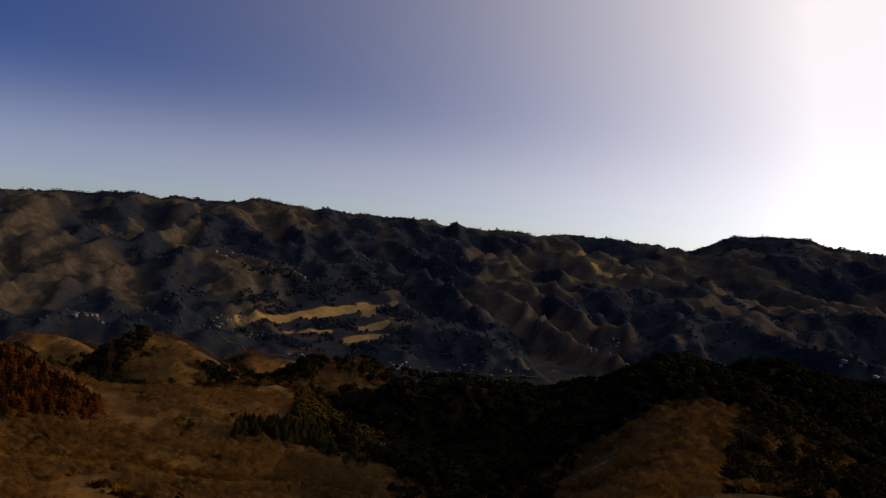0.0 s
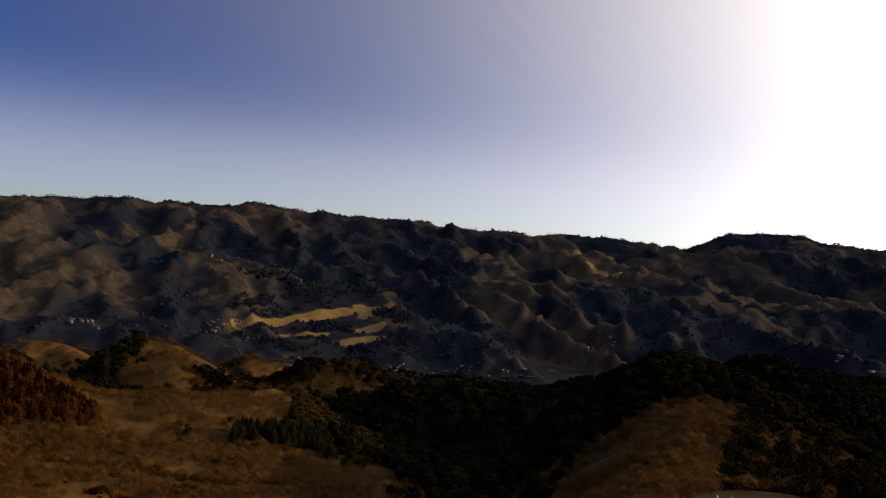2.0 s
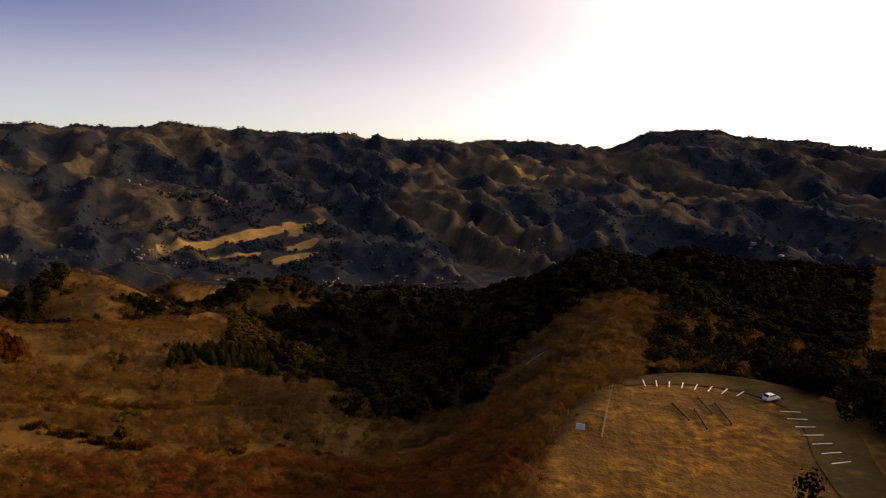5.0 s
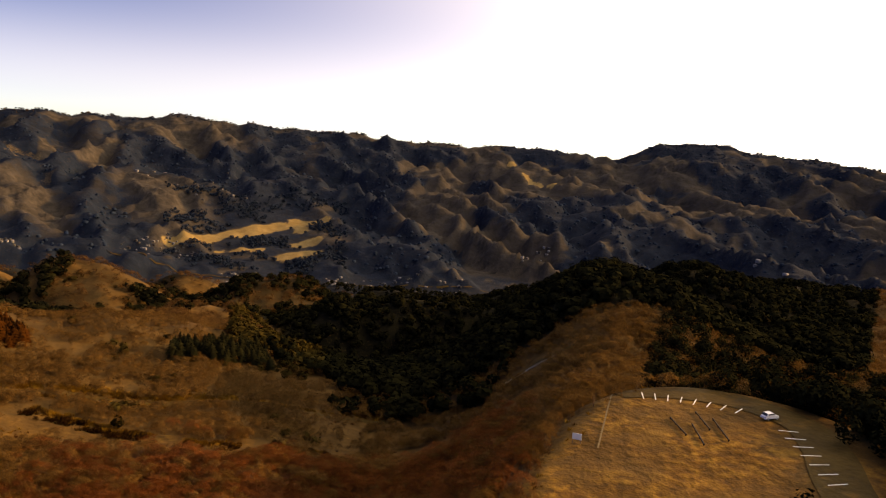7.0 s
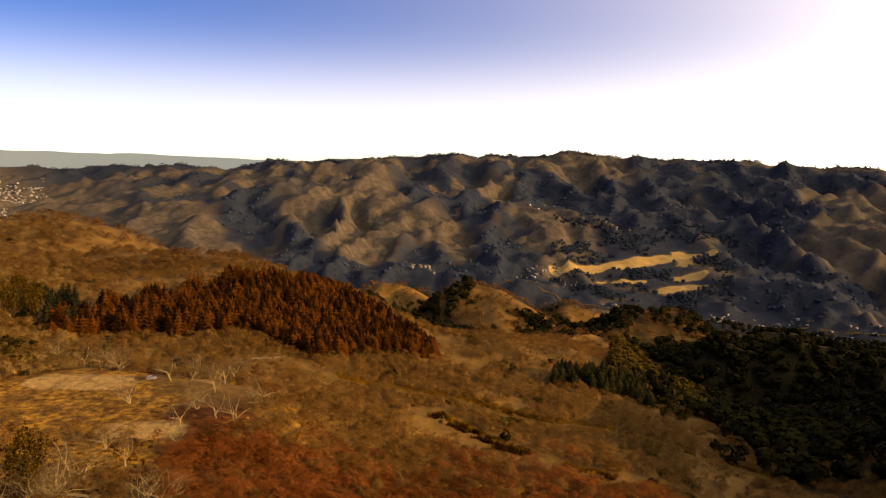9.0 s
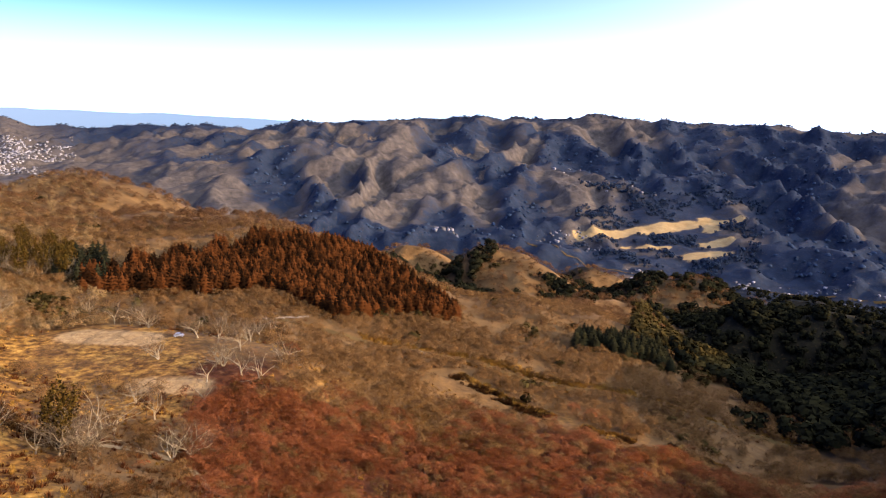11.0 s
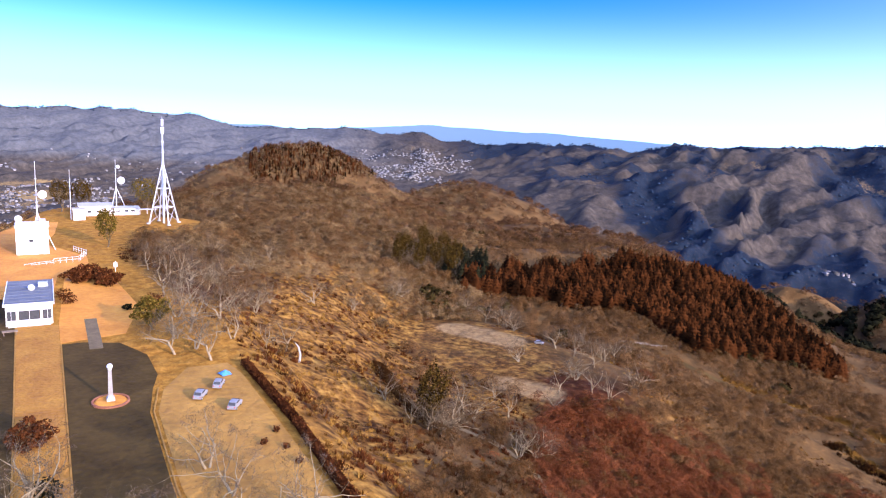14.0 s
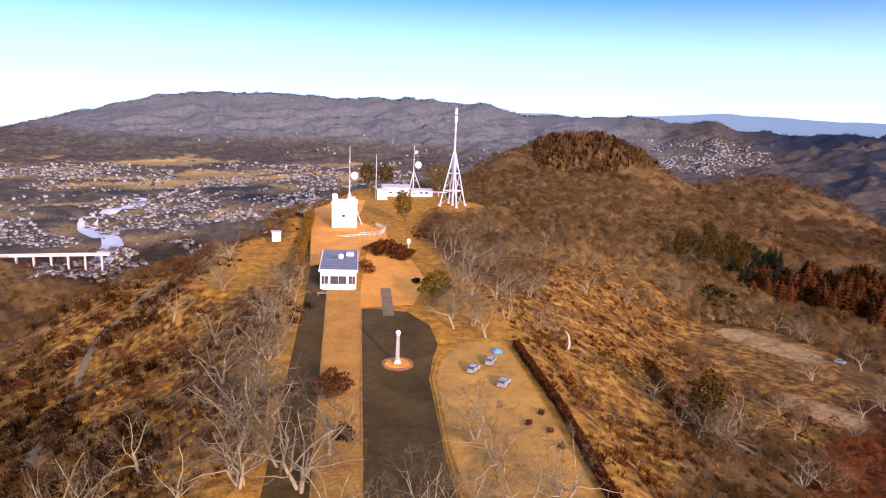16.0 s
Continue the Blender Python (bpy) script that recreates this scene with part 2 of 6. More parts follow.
def surface(name, dark, light, scale=1.0, rough=0.85, metal=0.0, bump=0.3, detail=6, tone=False, spread=0.5, spec=0.25):
    """A weathered surface: two colours mixed by noise at two scales, with relief; tone mixes in a value kept with each piece."""
    m, nodes, links, bsdf = tree_of(name)
    co = nodes.new("ShaderNodeTexCoord")
    n1, n2 = nodes.new("ShaderNodeTexNoise"), nodes.new("ShaderNodeTexNoise")
    n1.inputs["Scale"].default_value, n2.inputs["Scale"].default_value = scale, scale * 7.3
    n1.inputs["Detail"].default_value, n2.inputs["Detail"].default_value = detail, 4
    n1.inputs["Roughness"].default_value = 0.66
    add = nodes.new("ShaderNodeMath")
    add.operation = 'MULTIPLY_ADD'
    add.inputs[1].default_value, add.inputs[2].default_value = 0.4, -0.2
    for n in (n1, n2):
        links.new(co.outputs["Object"], n.inputs["Vector"])
    links.new(n2.outputs["Fac"], add.inputs[0])
    mix = nodes.new("ShaderNodeMath")
    mix.operation = 'ADD'
    links.new(n1.outputs["Fac"], mix.inputs[0])
    links.new(add.outputs[0], mix.inputs[1])
    last = mix.outputs[0]
    if tone:
        at = nodes.new("ShaderNodeAttribute")
        at.attribute_name = "tone"
        k = nodes.new("ShaderNodeMath")
        k.operation = 'MULTIPLY_ADD'
        k.inputs[1].default_value = spread
        sub = nodes.new("ShaderNodeMath")
        sub.operation = 'SUBTRACT'
        sub.inputs[1].default_value = spread * 0.5
        links.new(at.outputs["Fac"], k.inputs[0])
        links.new(last, k.inputs[2])
        links.new(k.outputs[0], sub.inputs[0])
        last = sub.outputs[0]
    r = ramp_of(nodes, [(0.28, dark), (0.72, light)])
    links.new(last, r.inputs[0])
    links.new(r.outputs[0], bsdf.inputs["Base Color"])
    bsdf.inputs["Roughness"].default_value, bsdf.inputs["Metallic"].default_value = rough, metal
    bsdf.inputs["Specular IOR Level"].default_value = 0.0 if tone else spec
    if bump:
        b = nodes.new("ShaderNodeBump")
        b.inputs["Strength"].default_value = bump
        b.inputs["Distance"].default_value = 0.25 / max(scale, 0.2)
        links.new(n2.outputs["Fac"], b.inputs["Height"])
        links.new(b.outputs[0], bsdf.inputs["Normal"])
    return m


def fuzzy(m, scale, cover):
    """Opens a material into a haze of upright twigs that lets the light through between them."""
    nodes, links = m.node_tree.nodes, m.node_tree.links
    co, mp, n = nodes.new("ShaderNodeTexCoord"), nodes.new("ShaderNodeMapping"), nodes.new("ShaderNodeTexNoise")
    mp.inputs["Scale"].default_value = (1, 1, 0.45)
    n.inputs["Scale"].default_value, n.inputs["Detail"].default_value, n.inputs["Roughness"].default_value = scale, 3, 0.65
    links.new(co.outputs["Object"], mp.inputs["Vector"])
    links.new(mp.outputs[0], n.inputs["Vector"])
    r = nodes.new("ShaderNodeMapRange")
    r.inputs[1].default_value, r.inputs[2].default_value = 0.5 - 0.42 * (cover - 0.3), 0.5 - 0.42 * (cover - 0.3) + 0.12
    links.new(n.outputs["Fac"], r.inputs[0])
    gap, mix = nodes.new("ShaderNodeBsdfTransparent"), nodes.new("ShaderNodeMixShader")
    links.new(r.outputs[0], mix.inputs[0])
    links.new(gap.outputs[0], mix.inputs[1])
    body, back = nodes.new("ShaderNodeMixShader"), nodes.new("ShaderNodeBsdfTranslucent")
    body.inputs[0].default_value = 0.45               # thin twigs pass part of the light on
    links.new(nodes["Principled BSDF"].inputs["Base Color"].links[0].from_socket, back.inputs["Color"])
    links.new(nodes["Principled BSDF"].outputs[0], body.inputs[1])
    links.new(back.outputs[0], body.inputs[2])
    links.new(body.outputs[0], mix.inputs[2])
    links.new(mix.outputs[0], nodes["Material Output"].inputs["Surface"])
    return m


def ground_material():
    m, nodes, links, bsdf = tree_of("hill_ground")
    co = nodes.new("ShaderNodeTexCoord")

    def noise_at(scale, detail=6.0, rough=0.6):
        n = nodes.new("ShaderNodeTexNoise")
        n.inputs["Scale"].default_value, n.inputs["Detail"].default_value, n.inputs["Roughness"].default_value = scale, detail, rough
        links.new(co.outputs["Object"], n.inputs["Vector"])
        return n.outputs["Fac"]

    def attr(name):
        a = nodes.new("ShaderNodeAttribute")
        a.attribute_name = name
        return a.outputs["Fac"]

    def colours(fac, *stops):
        r = ramp_of(nodes, stops)
        links.new(fac, r.inputs[0])
        return r.outputs[0]

    def blend(fac, a, b):
        x = nodes.new("ShaderNodeMix")
        x.data_type = 'RGBA'
        links.new(fac, x.inputs[0])
        links.new(a, x.inputs[6])
        links.new(b, x.inputs[7])
        return x.outputs[2]

    def rugged(fac, n, width=0.25):
        """A cover's edge, frayed by noise."""
        s = nodes.new("ShaderNodeMath")
        s.operation = 'ADD'
        links.new(fac, s.inputs[0])
        links.new(n, s.inputs[1])
        mr = nodes.new("ShaderNodeMapRange")
        mr.inputs[1].default_value, mr.inputs[2].default_value = 1.0 - width, 1.0 + width
        links.new(s.outputs[0], mr.inputs[0])
        return mr.outputs[0]
    n_far, n_mid, n_near, n_fine = noise_at(0.006), noise_at(0.045), noise_at(0.35), noise_at(2.2, 3.0)
    woods = colours(n_mid, (0.3, (0.056, 0.031, 0.0105)), (0.5, (0.094, 0.054, 0.0185)), (0.72, (0.135, 0.079, 0.028)))
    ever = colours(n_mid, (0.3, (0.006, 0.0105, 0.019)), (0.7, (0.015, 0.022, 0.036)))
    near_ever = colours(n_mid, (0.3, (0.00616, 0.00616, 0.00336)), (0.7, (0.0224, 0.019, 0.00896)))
    # far evergreen turns blue: distant haze put into its colour
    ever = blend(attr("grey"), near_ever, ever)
    grass = colours(n_near, (0.36, (0.045, 0.02, 0.0065)), (0.5, (0.175, 0.086, 0.015)), (0.63, (0.3, 0.165, 0.03)))
    scrub = colours(n_near, (0.36, (0.0336, 0.0142, 0.00353)), (0.5, (0.0952, 0.0435, 0.0098)), (0.66, (0.185, 0.0934, 0.0204)))
    grass = blend(colours(noise_at(0.08, 5.0, 0.65), (0.46, (0, 0, 0)), (0.58, (1, 1, 1))), grass, scrub)
    field = colours(n_mid, (0.3, (0.2, 0.128, 0.046)), (0.7, (0.3, 0.208, 0.085)))
    lawn = colours(n_near, (0.34, (0.19, 0.085, 0.0095)), (0.66, (0.36, 0.18, 0.025)))
    mown = colours(n_near, (0.34, (0.17, 0.105, 0.04)), (0.66, (0.27, 0.175, 0.072)))
    red = colours(n_near, (0.3, (0.0246, 0.00806, 0.00302)), (0.7, (0.0762, 0.0272, 0.00942)))
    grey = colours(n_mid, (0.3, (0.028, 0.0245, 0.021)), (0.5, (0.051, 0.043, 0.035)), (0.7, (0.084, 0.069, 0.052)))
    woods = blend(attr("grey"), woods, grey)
    # far western woods paled, to put the distant haze into their colour
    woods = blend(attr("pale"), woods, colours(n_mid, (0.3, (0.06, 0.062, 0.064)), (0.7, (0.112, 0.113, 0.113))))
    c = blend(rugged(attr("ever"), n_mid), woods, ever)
    c = blend(rugged(attr("grass"), n_mid), c, grass)
    c = blend(rugged(attr("red"), n_mid), c, red)
    c = blend(rugged(attr("field"), n_near, 0.15), c, field)
    c = blend(rugged(attr("lawn"), n_near, 0.4), c, lawn)
    c = blend(rugged(attr("clear"), n_near, 0.4), c, mown)
    spots = colours(n_fine, (0.32, (0.62, 0.62, 0.62)), (0.6, (1.0, 1.0, 1.0)))
    x = nodes.new("ShaderNodeMix")
    x.data_type, x.blend_type = 'RGBA', 'MULTIPLY'
    x.inputs[0].default_value = 0.8
    links.new(c, x.inputs[6])
    links.new(spots, x.inputs[7])
    links.new(x.outputs[2], bsdf.inputs["Base Color"])
    bsdf.inputs["Roughness"].default_value, bsdf.inputs["Specular IOR Level"].default_value = 1.0, 0.05
    b = nodes.new("ShaderNodeBump")
    b.inputs["Strength"].default_value, b.inputs["Distance"].default_value = 0.6, 6.0
    links.new(n_mid, b.inputs["Height"])
    b2 = nodes.new("ShaderNodeBump")
    b2.inputs["Strength"].default_value, b2.inputs["Distance"].default_value = 0.5, 0.5
    links.new(n_near, b2.inputs["Height"])
    links.new(b.outputs[0], b2.inputs["Normal"])
    links.new(b2.outputs[0], bsdf.inputs["Normal"])
    return m


# ---- the ground ----
# far hills' evergreen patches carrying shade, bare spurs carrying sunlight: azimuth, distance
EVERGREEN_SHADE = [(36.6, 2860), (29.9, 2480), (27.1, 2290), (24.2, 2020), (17.3, 2770), (14.3, 2740), (11.6, 2920), (10.7, 2540), (6.7, 2850), (4.4, 2400), (4.7, 2120), (20.5, 2770), (44.4, 2150), (30.3, 1760), (14.3, 2500), (39.8, 1910)]
LIT_SPUR = [(35.0, 2820), (38.7, 2850), (24.6, 2730), (19.6, 3100), (28.8, 2120), (37.8, 2020), (44.4, 1860), (50.5, 2230), (33.5, 2190), (47.9, 2260), (40.8, 2320), (22.2, 2320)]


def patches(places, az, d, wide, deep):
    return np.max([np.exp(-((az - a) / wide) ** 2 - ((d - r) / deep) ** 2) for a, r in places], axis=0)



def in_cedars(az, d):
    upper = np.interp(az, [29, 34, 38, 44, 50, 58.5], [456, 525, 575, 532, 464, 408])
    lower = np.interp(az, [29, 34, 40, 44, 50, 58.5], [444, 436, 384, 414, 402, 394])
    return (az > 29) & (az < 58.5) & (d > lower) & (d < upper + 6 * np.sin(az * 2.1))


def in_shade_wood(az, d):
    """The evergreen wood in the hollow behind the spur, dark to carry the shade there."""
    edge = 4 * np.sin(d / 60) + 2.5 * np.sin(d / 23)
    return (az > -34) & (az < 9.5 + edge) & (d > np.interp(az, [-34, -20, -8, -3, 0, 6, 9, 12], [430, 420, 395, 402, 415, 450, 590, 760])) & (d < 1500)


def covers(x, y, z):
    """How far each kind of cover holds at a place, 0 to 1."""
    d = np.hypot(x, y)
    az = np.degrees(np.arctan2(-x, y))
    n = fbm(x / 260, y / 260, 90, 4)
    ever = step(0.49, 0.58, fbm(x / 240 + 3, y / 240, 91, 4)) * step(600, 1200, d) * 0.8
    # near-black ground cover, standing in for the hollow's shade
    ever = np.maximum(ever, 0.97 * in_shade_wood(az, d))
    ever = ever * (1 - 0.5 * (1 - step(-36, -33, az)) * (1 - step(1000, 1200, d)))
    flat = np.zeros_like(d)
    for ax, ay, bx, by, half, level in FLATS:
        flat = np.maximum(flat, 1 - step(half - 2, half + 12, seg_dist(x, y, ax, ay, bx, by)))
    south = flat * step(-45, -40, az) * (1 - step(-5, 5, az))
    flat = flat * (1 - south)
    cx, cy = polar(55, 285)
    clear = 0 * d
    for a0, d0, a1, d1, half in ((58.8, 316, 54.6, 304, 6), (54.3, 251, 51.0, 247, 4)):
        (ax, ay), (bx, by) = polar(a0, d0), polar(a1, d1)
        clear = np.maximum(clear, 1 - step(half, half + 6, seg_dist(x, y, ax, ay, bx, by)))
    slope = step(57, 66, az) * (1 - step(84, 92, az + 13 * step(185, 250, d))) * step(60, 90, d) * (1 - step(330, 420, d))
    west = step(92, 97, az) * (1 - step(112, 122, az)) * (1 - step(240, 330, d))
    grass = np.maximum(np.maximum(slope, west * 0.95), 0.6 * (1 - step(260, 420, d)) * step(-14, 2, az) * (1 - step(48, 58, az)) * (0.35 + fbm(x / 50, y / 50, 61, 3)))
    grass = np.maximum(grass, south * (0.12 + 0.6 * fbm(x / 14, y / 14, 83, 3)))
    grass = np.maximum(grass, 0.62 * (1 - step(26, 50, seg_dist(x, y, cx - 20, cy - 5, cx + 30, cy - 20))))
    fray = 14 * (fbm(x / 28, y / 28, 97, 3) - 0.5)
    red = step(17, 24, az + fray) * (1 - step(45, 55, az + fray)) * (1 - step(225, 280, d + 5 * fray))
    red = np.maximum(red, step(-13, -5, az) * (1 - step(22, 32, az)) * (1 - step(260, 330, d)) * 0.75)
    gx = (az - 12.6) / 5.0
    facing = step(-2, 6, az) * (1 - step(56, 62, az)) * step(1600, 1700, d)
    # shaded and sunlit faces of the far hills, put into the evergreen cover
    ever = ever * (1 - 0.1 * facing) + facing * (1.15 * patches(EVERGREEN_SHADE, az, d, 2.8, 260) - 0.9 * patches(LIT_SPUR, az, d, 2.1, 190))
    ever = np.clip(ever + 0.3 * (1 - step(2, 10, az)) * step(1650, 1900, d) * step(-42, -36, az), 0, 1)
    ever = ever * (1 - 0.6 * step(50, 58, az) * (1 - step(70, 78, az)))
    # evergreen thinned there too, so the hazy western slopes stay light
    ever = ever * (1 - 0.85 * step(62, 70, az) * step(2100, 2500, d))
    # farthest ridge gets that blue evergreen for its haze
    ever = np.maximum(ever, 0.8 * step(3500, 3900, d) * step(36, 42, az) * (1 - step(56, 64, az)))
    ever = np.maximum(ever, 0.85 * step(1330, 1430, d) * (1 - step(1680, 1800, d)) * step(-40, -36, az) * (1 - step(36, 44, az)) * step(0.3, 0.42, fbm(x / 60, y / 60, 92, 3)))
    golf = 0 * d
    for a0, d0, a1, d1, half in TURF:
        (ax, ay), (bx, by) = polar(a0, d0), polar(a1, d1)
        golf = np.maximum(golf, 1 - step(half * .6, half * 1.3, seg_dist(x, y, ax, ay, bx, by) + 26 * (fbm(x / 30, y / 30, 24, 2) - .5)))
    ever = np.maximum(ever, 0.75 * np.exp(-gx ** 4) * step(1700, 1760, d) * (1 - step(2200, 2300, d)))
    valley = (1 - step(-274, -266, z)) * step(1300, 1450, d) * (0.4 + 0.3 * step(78, 86, az))
    meadow = step(0.67, 0.72, fbm(x / 110, y / 80, 55, 4)) * step(22, 28, az) * step(1600, 1900, d) * (0.55 - 0.55 * step(62, 70, az))
    out = step(50, 88, d)                 # the crest below the camera is rough dry grass all round
    grass, red, ever, flat = grass * out + (1 - out) * (0.35 + 0.5 * fbm(x / 9, y / 9, 88, 3)), red * out, ever * out, flat * out
    return {"ever": ever * (1 - golf), "grass": np.clip(grass, 0, 1), "red": red, "field": np.clip(np.maximum(golf, np.maximum(valley * n * 1.3, meadow * n)), 0, 1),
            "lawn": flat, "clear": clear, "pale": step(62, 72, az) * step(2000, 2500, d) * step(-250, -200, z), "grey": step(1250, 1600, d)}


def build_ground():
    azs = np.concatenate([np.arange(-42, 120, 0.3), np.arange(120, 318, 4.0)])
    rings = np.concatenate([np.linspace(4, 88, 10), np.arange(90, 420, 2.2), np.arange(420, 1200, 7.5), np.arange(1200, 1550, 20.0), np.arange(1550, 3500, 17.0), np.arange(3500, 4990, 24.0)])
    a, d = np.meshgrid(np.radians(azs), rings)
    x, y = (-d * np.sin(a)).ravel(), (d * np.cos(a)).ravel()
    z = height(x, y)
    na, nd = len(azs), len(rings)
    i, j = np.meshgrid(np.arange(na), np.arange(nd - 1))
    k = (i + 1) % na
    quads = np.stack([j * na + i, j * na + k, (j + 1) * na + k, (j + 1) * na + i], -1).reshape(-1, 4)[:, ::-1]
    me = bpy.data.meshes.new("ground")
    me.vertices.add(len(x) + 1)
    me.vertices.foreach_set("co", np.vstack([np.stack([x, y, z], 1), [[0, 0, zed(0, 0)]]]).ravel())
    fan = np.stack([np.full(na, len(x)), np.arange(na), (np.arange(na) + 1) % na], 1)
    loops = np.concatenate([quads.ravel(), fan.ravel()])
    me.loops.add(len(loops))
    me.loops.foreach_set("vertex_index", loops.astype(np.int32))
    me.polygons.add(len(quads) + na)
    starts = np.concatenate([np.arange(len(quads)) * 4, len(quads) * 4 + np.arange(na) * 3])
    me.polygons.foreach_set("loop_start", starts.astype(np.int32))
    me.update(calc_edges=True)
    me.validate()
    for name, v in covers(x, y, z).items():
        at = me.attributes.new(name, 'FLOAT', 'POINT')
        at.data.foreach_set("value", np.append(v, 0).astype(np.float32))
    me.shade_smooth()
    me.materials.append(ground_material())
    return tagged(new("ground", me), "wooded winter hills with dry grass and bare trees", "ground", kind="structure")


ground = build_ground()


# ---- mesh helpers ----
def mesh_of(name, verts, faces, mats, face_mats=None, tones=None, smooth=False):
    me = bpy.data.meshes.new(name)
    verts, faces = np.asarray(verts, np.float32), np.asarray(faces, np.int32)
    n = faces.shape[1]
    me.vertices.add(len(verts))
    me.vertices.foreach_set("co", verts.ravel())
    me.loops.add(faces.size)
    me.loops.foreach_set("vertex_index", faces.ravel())
    me.polygons.add(len(faces))
    me.polygons.foreach_set("loop_start", np.arange(len(faces), dtype=np.int32) * n)
    if face_mats is not None:
        me.polygons.foreach_set("material_index", np.asarray(face_mats, np.int32))
    me.update(calc_edges=True)
    if tones is not None:
        me.attributes.new("tone", 'FLOAT', 'POINT').data.foreach_set("value", np.asarray(tones, np.float32))
    if smooth:
        me.shade_smooth()
    for m in mats:
        me.materials.append(m)
    return me


def scatter(name, templates, places, scales, mats, label, category, seed=0, squash=(0.85, 1.2), lean=0.06):
    """Many small plants of some shapes, joined into one thing that nobody would count."""
    rng = np.random.default_rng(seed)
    vs, fs, ms, ts, base = [], [], [], [], 0
    pick = rng.integers(0, len(templates), len(places))
    for k, (tv, tf, tm) in enumerate(templates):
        p, s = places[pick == k], scales[pick == k]
        n = len(p)
        if not n:
            continue
        a = rng.uniform(0, 2 * np.pi, n)
        c, si = np.cos(a)[:, None], np.sin(a)[:, None]
        wide = rng.uniform(*squash, n)[:, None]
        x, y, z = tv[:, 0][None], tv[:, 1][None], tv[:, 2][None]
        lx, ly = rng.normal(0, lean, (2, n, 1))
        v = np.stack([(c * x - si * y) * wide + lx * z, (si * x + c * y) * wide + ly * z, z + 0 * c], -1) * s[:, None, None] + p[:, None, :]
        vs.append(v.reshape(-1, 3))
        fs.append((tf[None] + (np.arange(n) * len(tv))[:, None, None]).reshape(-1, 3) + base)
        ms.append(np.tile(tm, n))
        tone = np.clip(rng.normal(0.5, 0.24, n), 0, 1)
        ts.append(np.repeat(tone, len(tv)))
        base += n * len(tv)
    me = mesh_of(name, np.concatenate(vs), np.concatenate(fs), mats, np.concatenate(ms), np.concatenate(ts))
    return tagged(new(name, me), label, category, kind="stuff")


def tube_arrays(p, q, r0, r1, n=4):
    p, q = np.asarray(p, float), np.asarray(q, float)
    ax = (q - p) / max(np.linalg.norm(q - p), 1e-6)
    u = np.cross(ax, (0.3, 0.5, 0.81) if abs(ax[2]) > 0.8 else (0, 0, 1))
    u /= np.linalg.norm(u)
    w = np.cross(ax, u)
    a = np.arange(n) * 2 * np.pi / n
    ring = np.cos(a)[:, None] * u + np.sin(a)[:, None] * w
    v = np.vstack([p + r0 * ring, q + r1 * ring])
    i = np.arange(n)
    k = (i + 1) % n
    f = np.vstack([np.stack([i, k, n + k], 1), np.stack([i, n + k, n + i], 1)])
    return v, f


def join_arrays(items):
    vs, fs, base = [], [], 0
    for v, f in items:
        vs.append(v)
        fs.append(np.asarray(f) + base)
        base += len(v)
    return np.vstack(vs), np.vstack(fs)


def sliver(p, q, w, rng):
    side = np.cross(np.subtract(q, p), rng.normal(0, 1, 3))
    side = side / max(np.linalg.norm(side), 1e-6) * w
    return np.array([np.subtract(p, side), np.add(p, side), q]), np.array([[0, 1, 2]])


def bare_template(seed, limbs=7, twigs=7, thick=1.0):
    """A leafless tree, one unit high: trunk, rising limbs, sprays of fine twigs."""
    rng = np.random.default_rng(seed)
    wood, spray = [], []
    wood.append(tube_arrays((0, 0, -0.05), (rng.normal(0, .02), rng.normal(0, .02), 0.5), 0.018 * thick, 0.010 * thick, 4))
    for i in range(limbs):
        a, h = rng.uniform(0, 2 * np.pi), rng.uniform(0.18, 0.5)
        r, up = rng.uniform(0.12, 0.3), rng.uniform(0.2, 0.45)
        p, q = np.array([0, 0, h]), np.array([math.cos(a) * r, math.sin(a) * r, h + up])
        wood.append(tube_arrays(p, q, 0.008 * thick, 0.004 * thick, 3))
        for j in range(twigs):
            b = p + (q - p) * rng.uniform(0.3, 1.0)
            e = b + np.array([math.cos(a), math.sin(a), 1.0]) * rng.uniform(0.03, 0.12) + rng.normal(0, 0.07, 3)
            spray.append(sliver(b, e, 0.0065 * thick, rng))
    wv, wf = join_arrays(wood)
    sv, sf = join_arrays(spray)
    return np.vstack([wv, sv]), np.vstack([wf, sf + len(wv)]), np.array([0] * len(wf) + [1] * len(sf))


def puff_template(seed, n=46, size=0.07, tall=0.55, trunk=True):
    """A bare tree seen as a soft haze of twigs round a short trunk, one unit high."""
    rng = np.random.default_rng(seed)
    wood = [tube_arrays((0, 0, -0.05), (rng.normal(0, .03), rng.normal(0, .03), 0.6), 0.016, 0.008, 3)] if trunk else []
    for i in range(3 if trunk else 0):
        a = rng.uniform(0, 6.28)
        wood.append(tube_arrays((0, 0, rng.uniform(.2, .45)), (math.cos(a) * .22, math.sin(a) * .22, rng.uniform(.65, .85)), 0.008, 0.004, 3))
    nw = sum(len(f) for _, f in wood)
    items = list(wood)
    for i in range(n):
        d = rng.normal(0, 1, 3)
        d /= np.linalg.norm(d)
        c = np.array([0, 0, 1 - tall * .85]) + d * np.array([0.34, 0.34, tall * .8]) * rng.uniform(0.45, 1.05)
        way = d * 0.6 + np.array([0, 0, .7]) + rng.normal(0, .3, 3)
        items.append(sliver(c, c + way * rng.uniform(1.0, 2.2) * size, size * rng.uniform(.16, .36), rng))
    v, f = join_arrays(items)
    return v, f, np.array([0] * nw + [1] * (len(f) - nw))


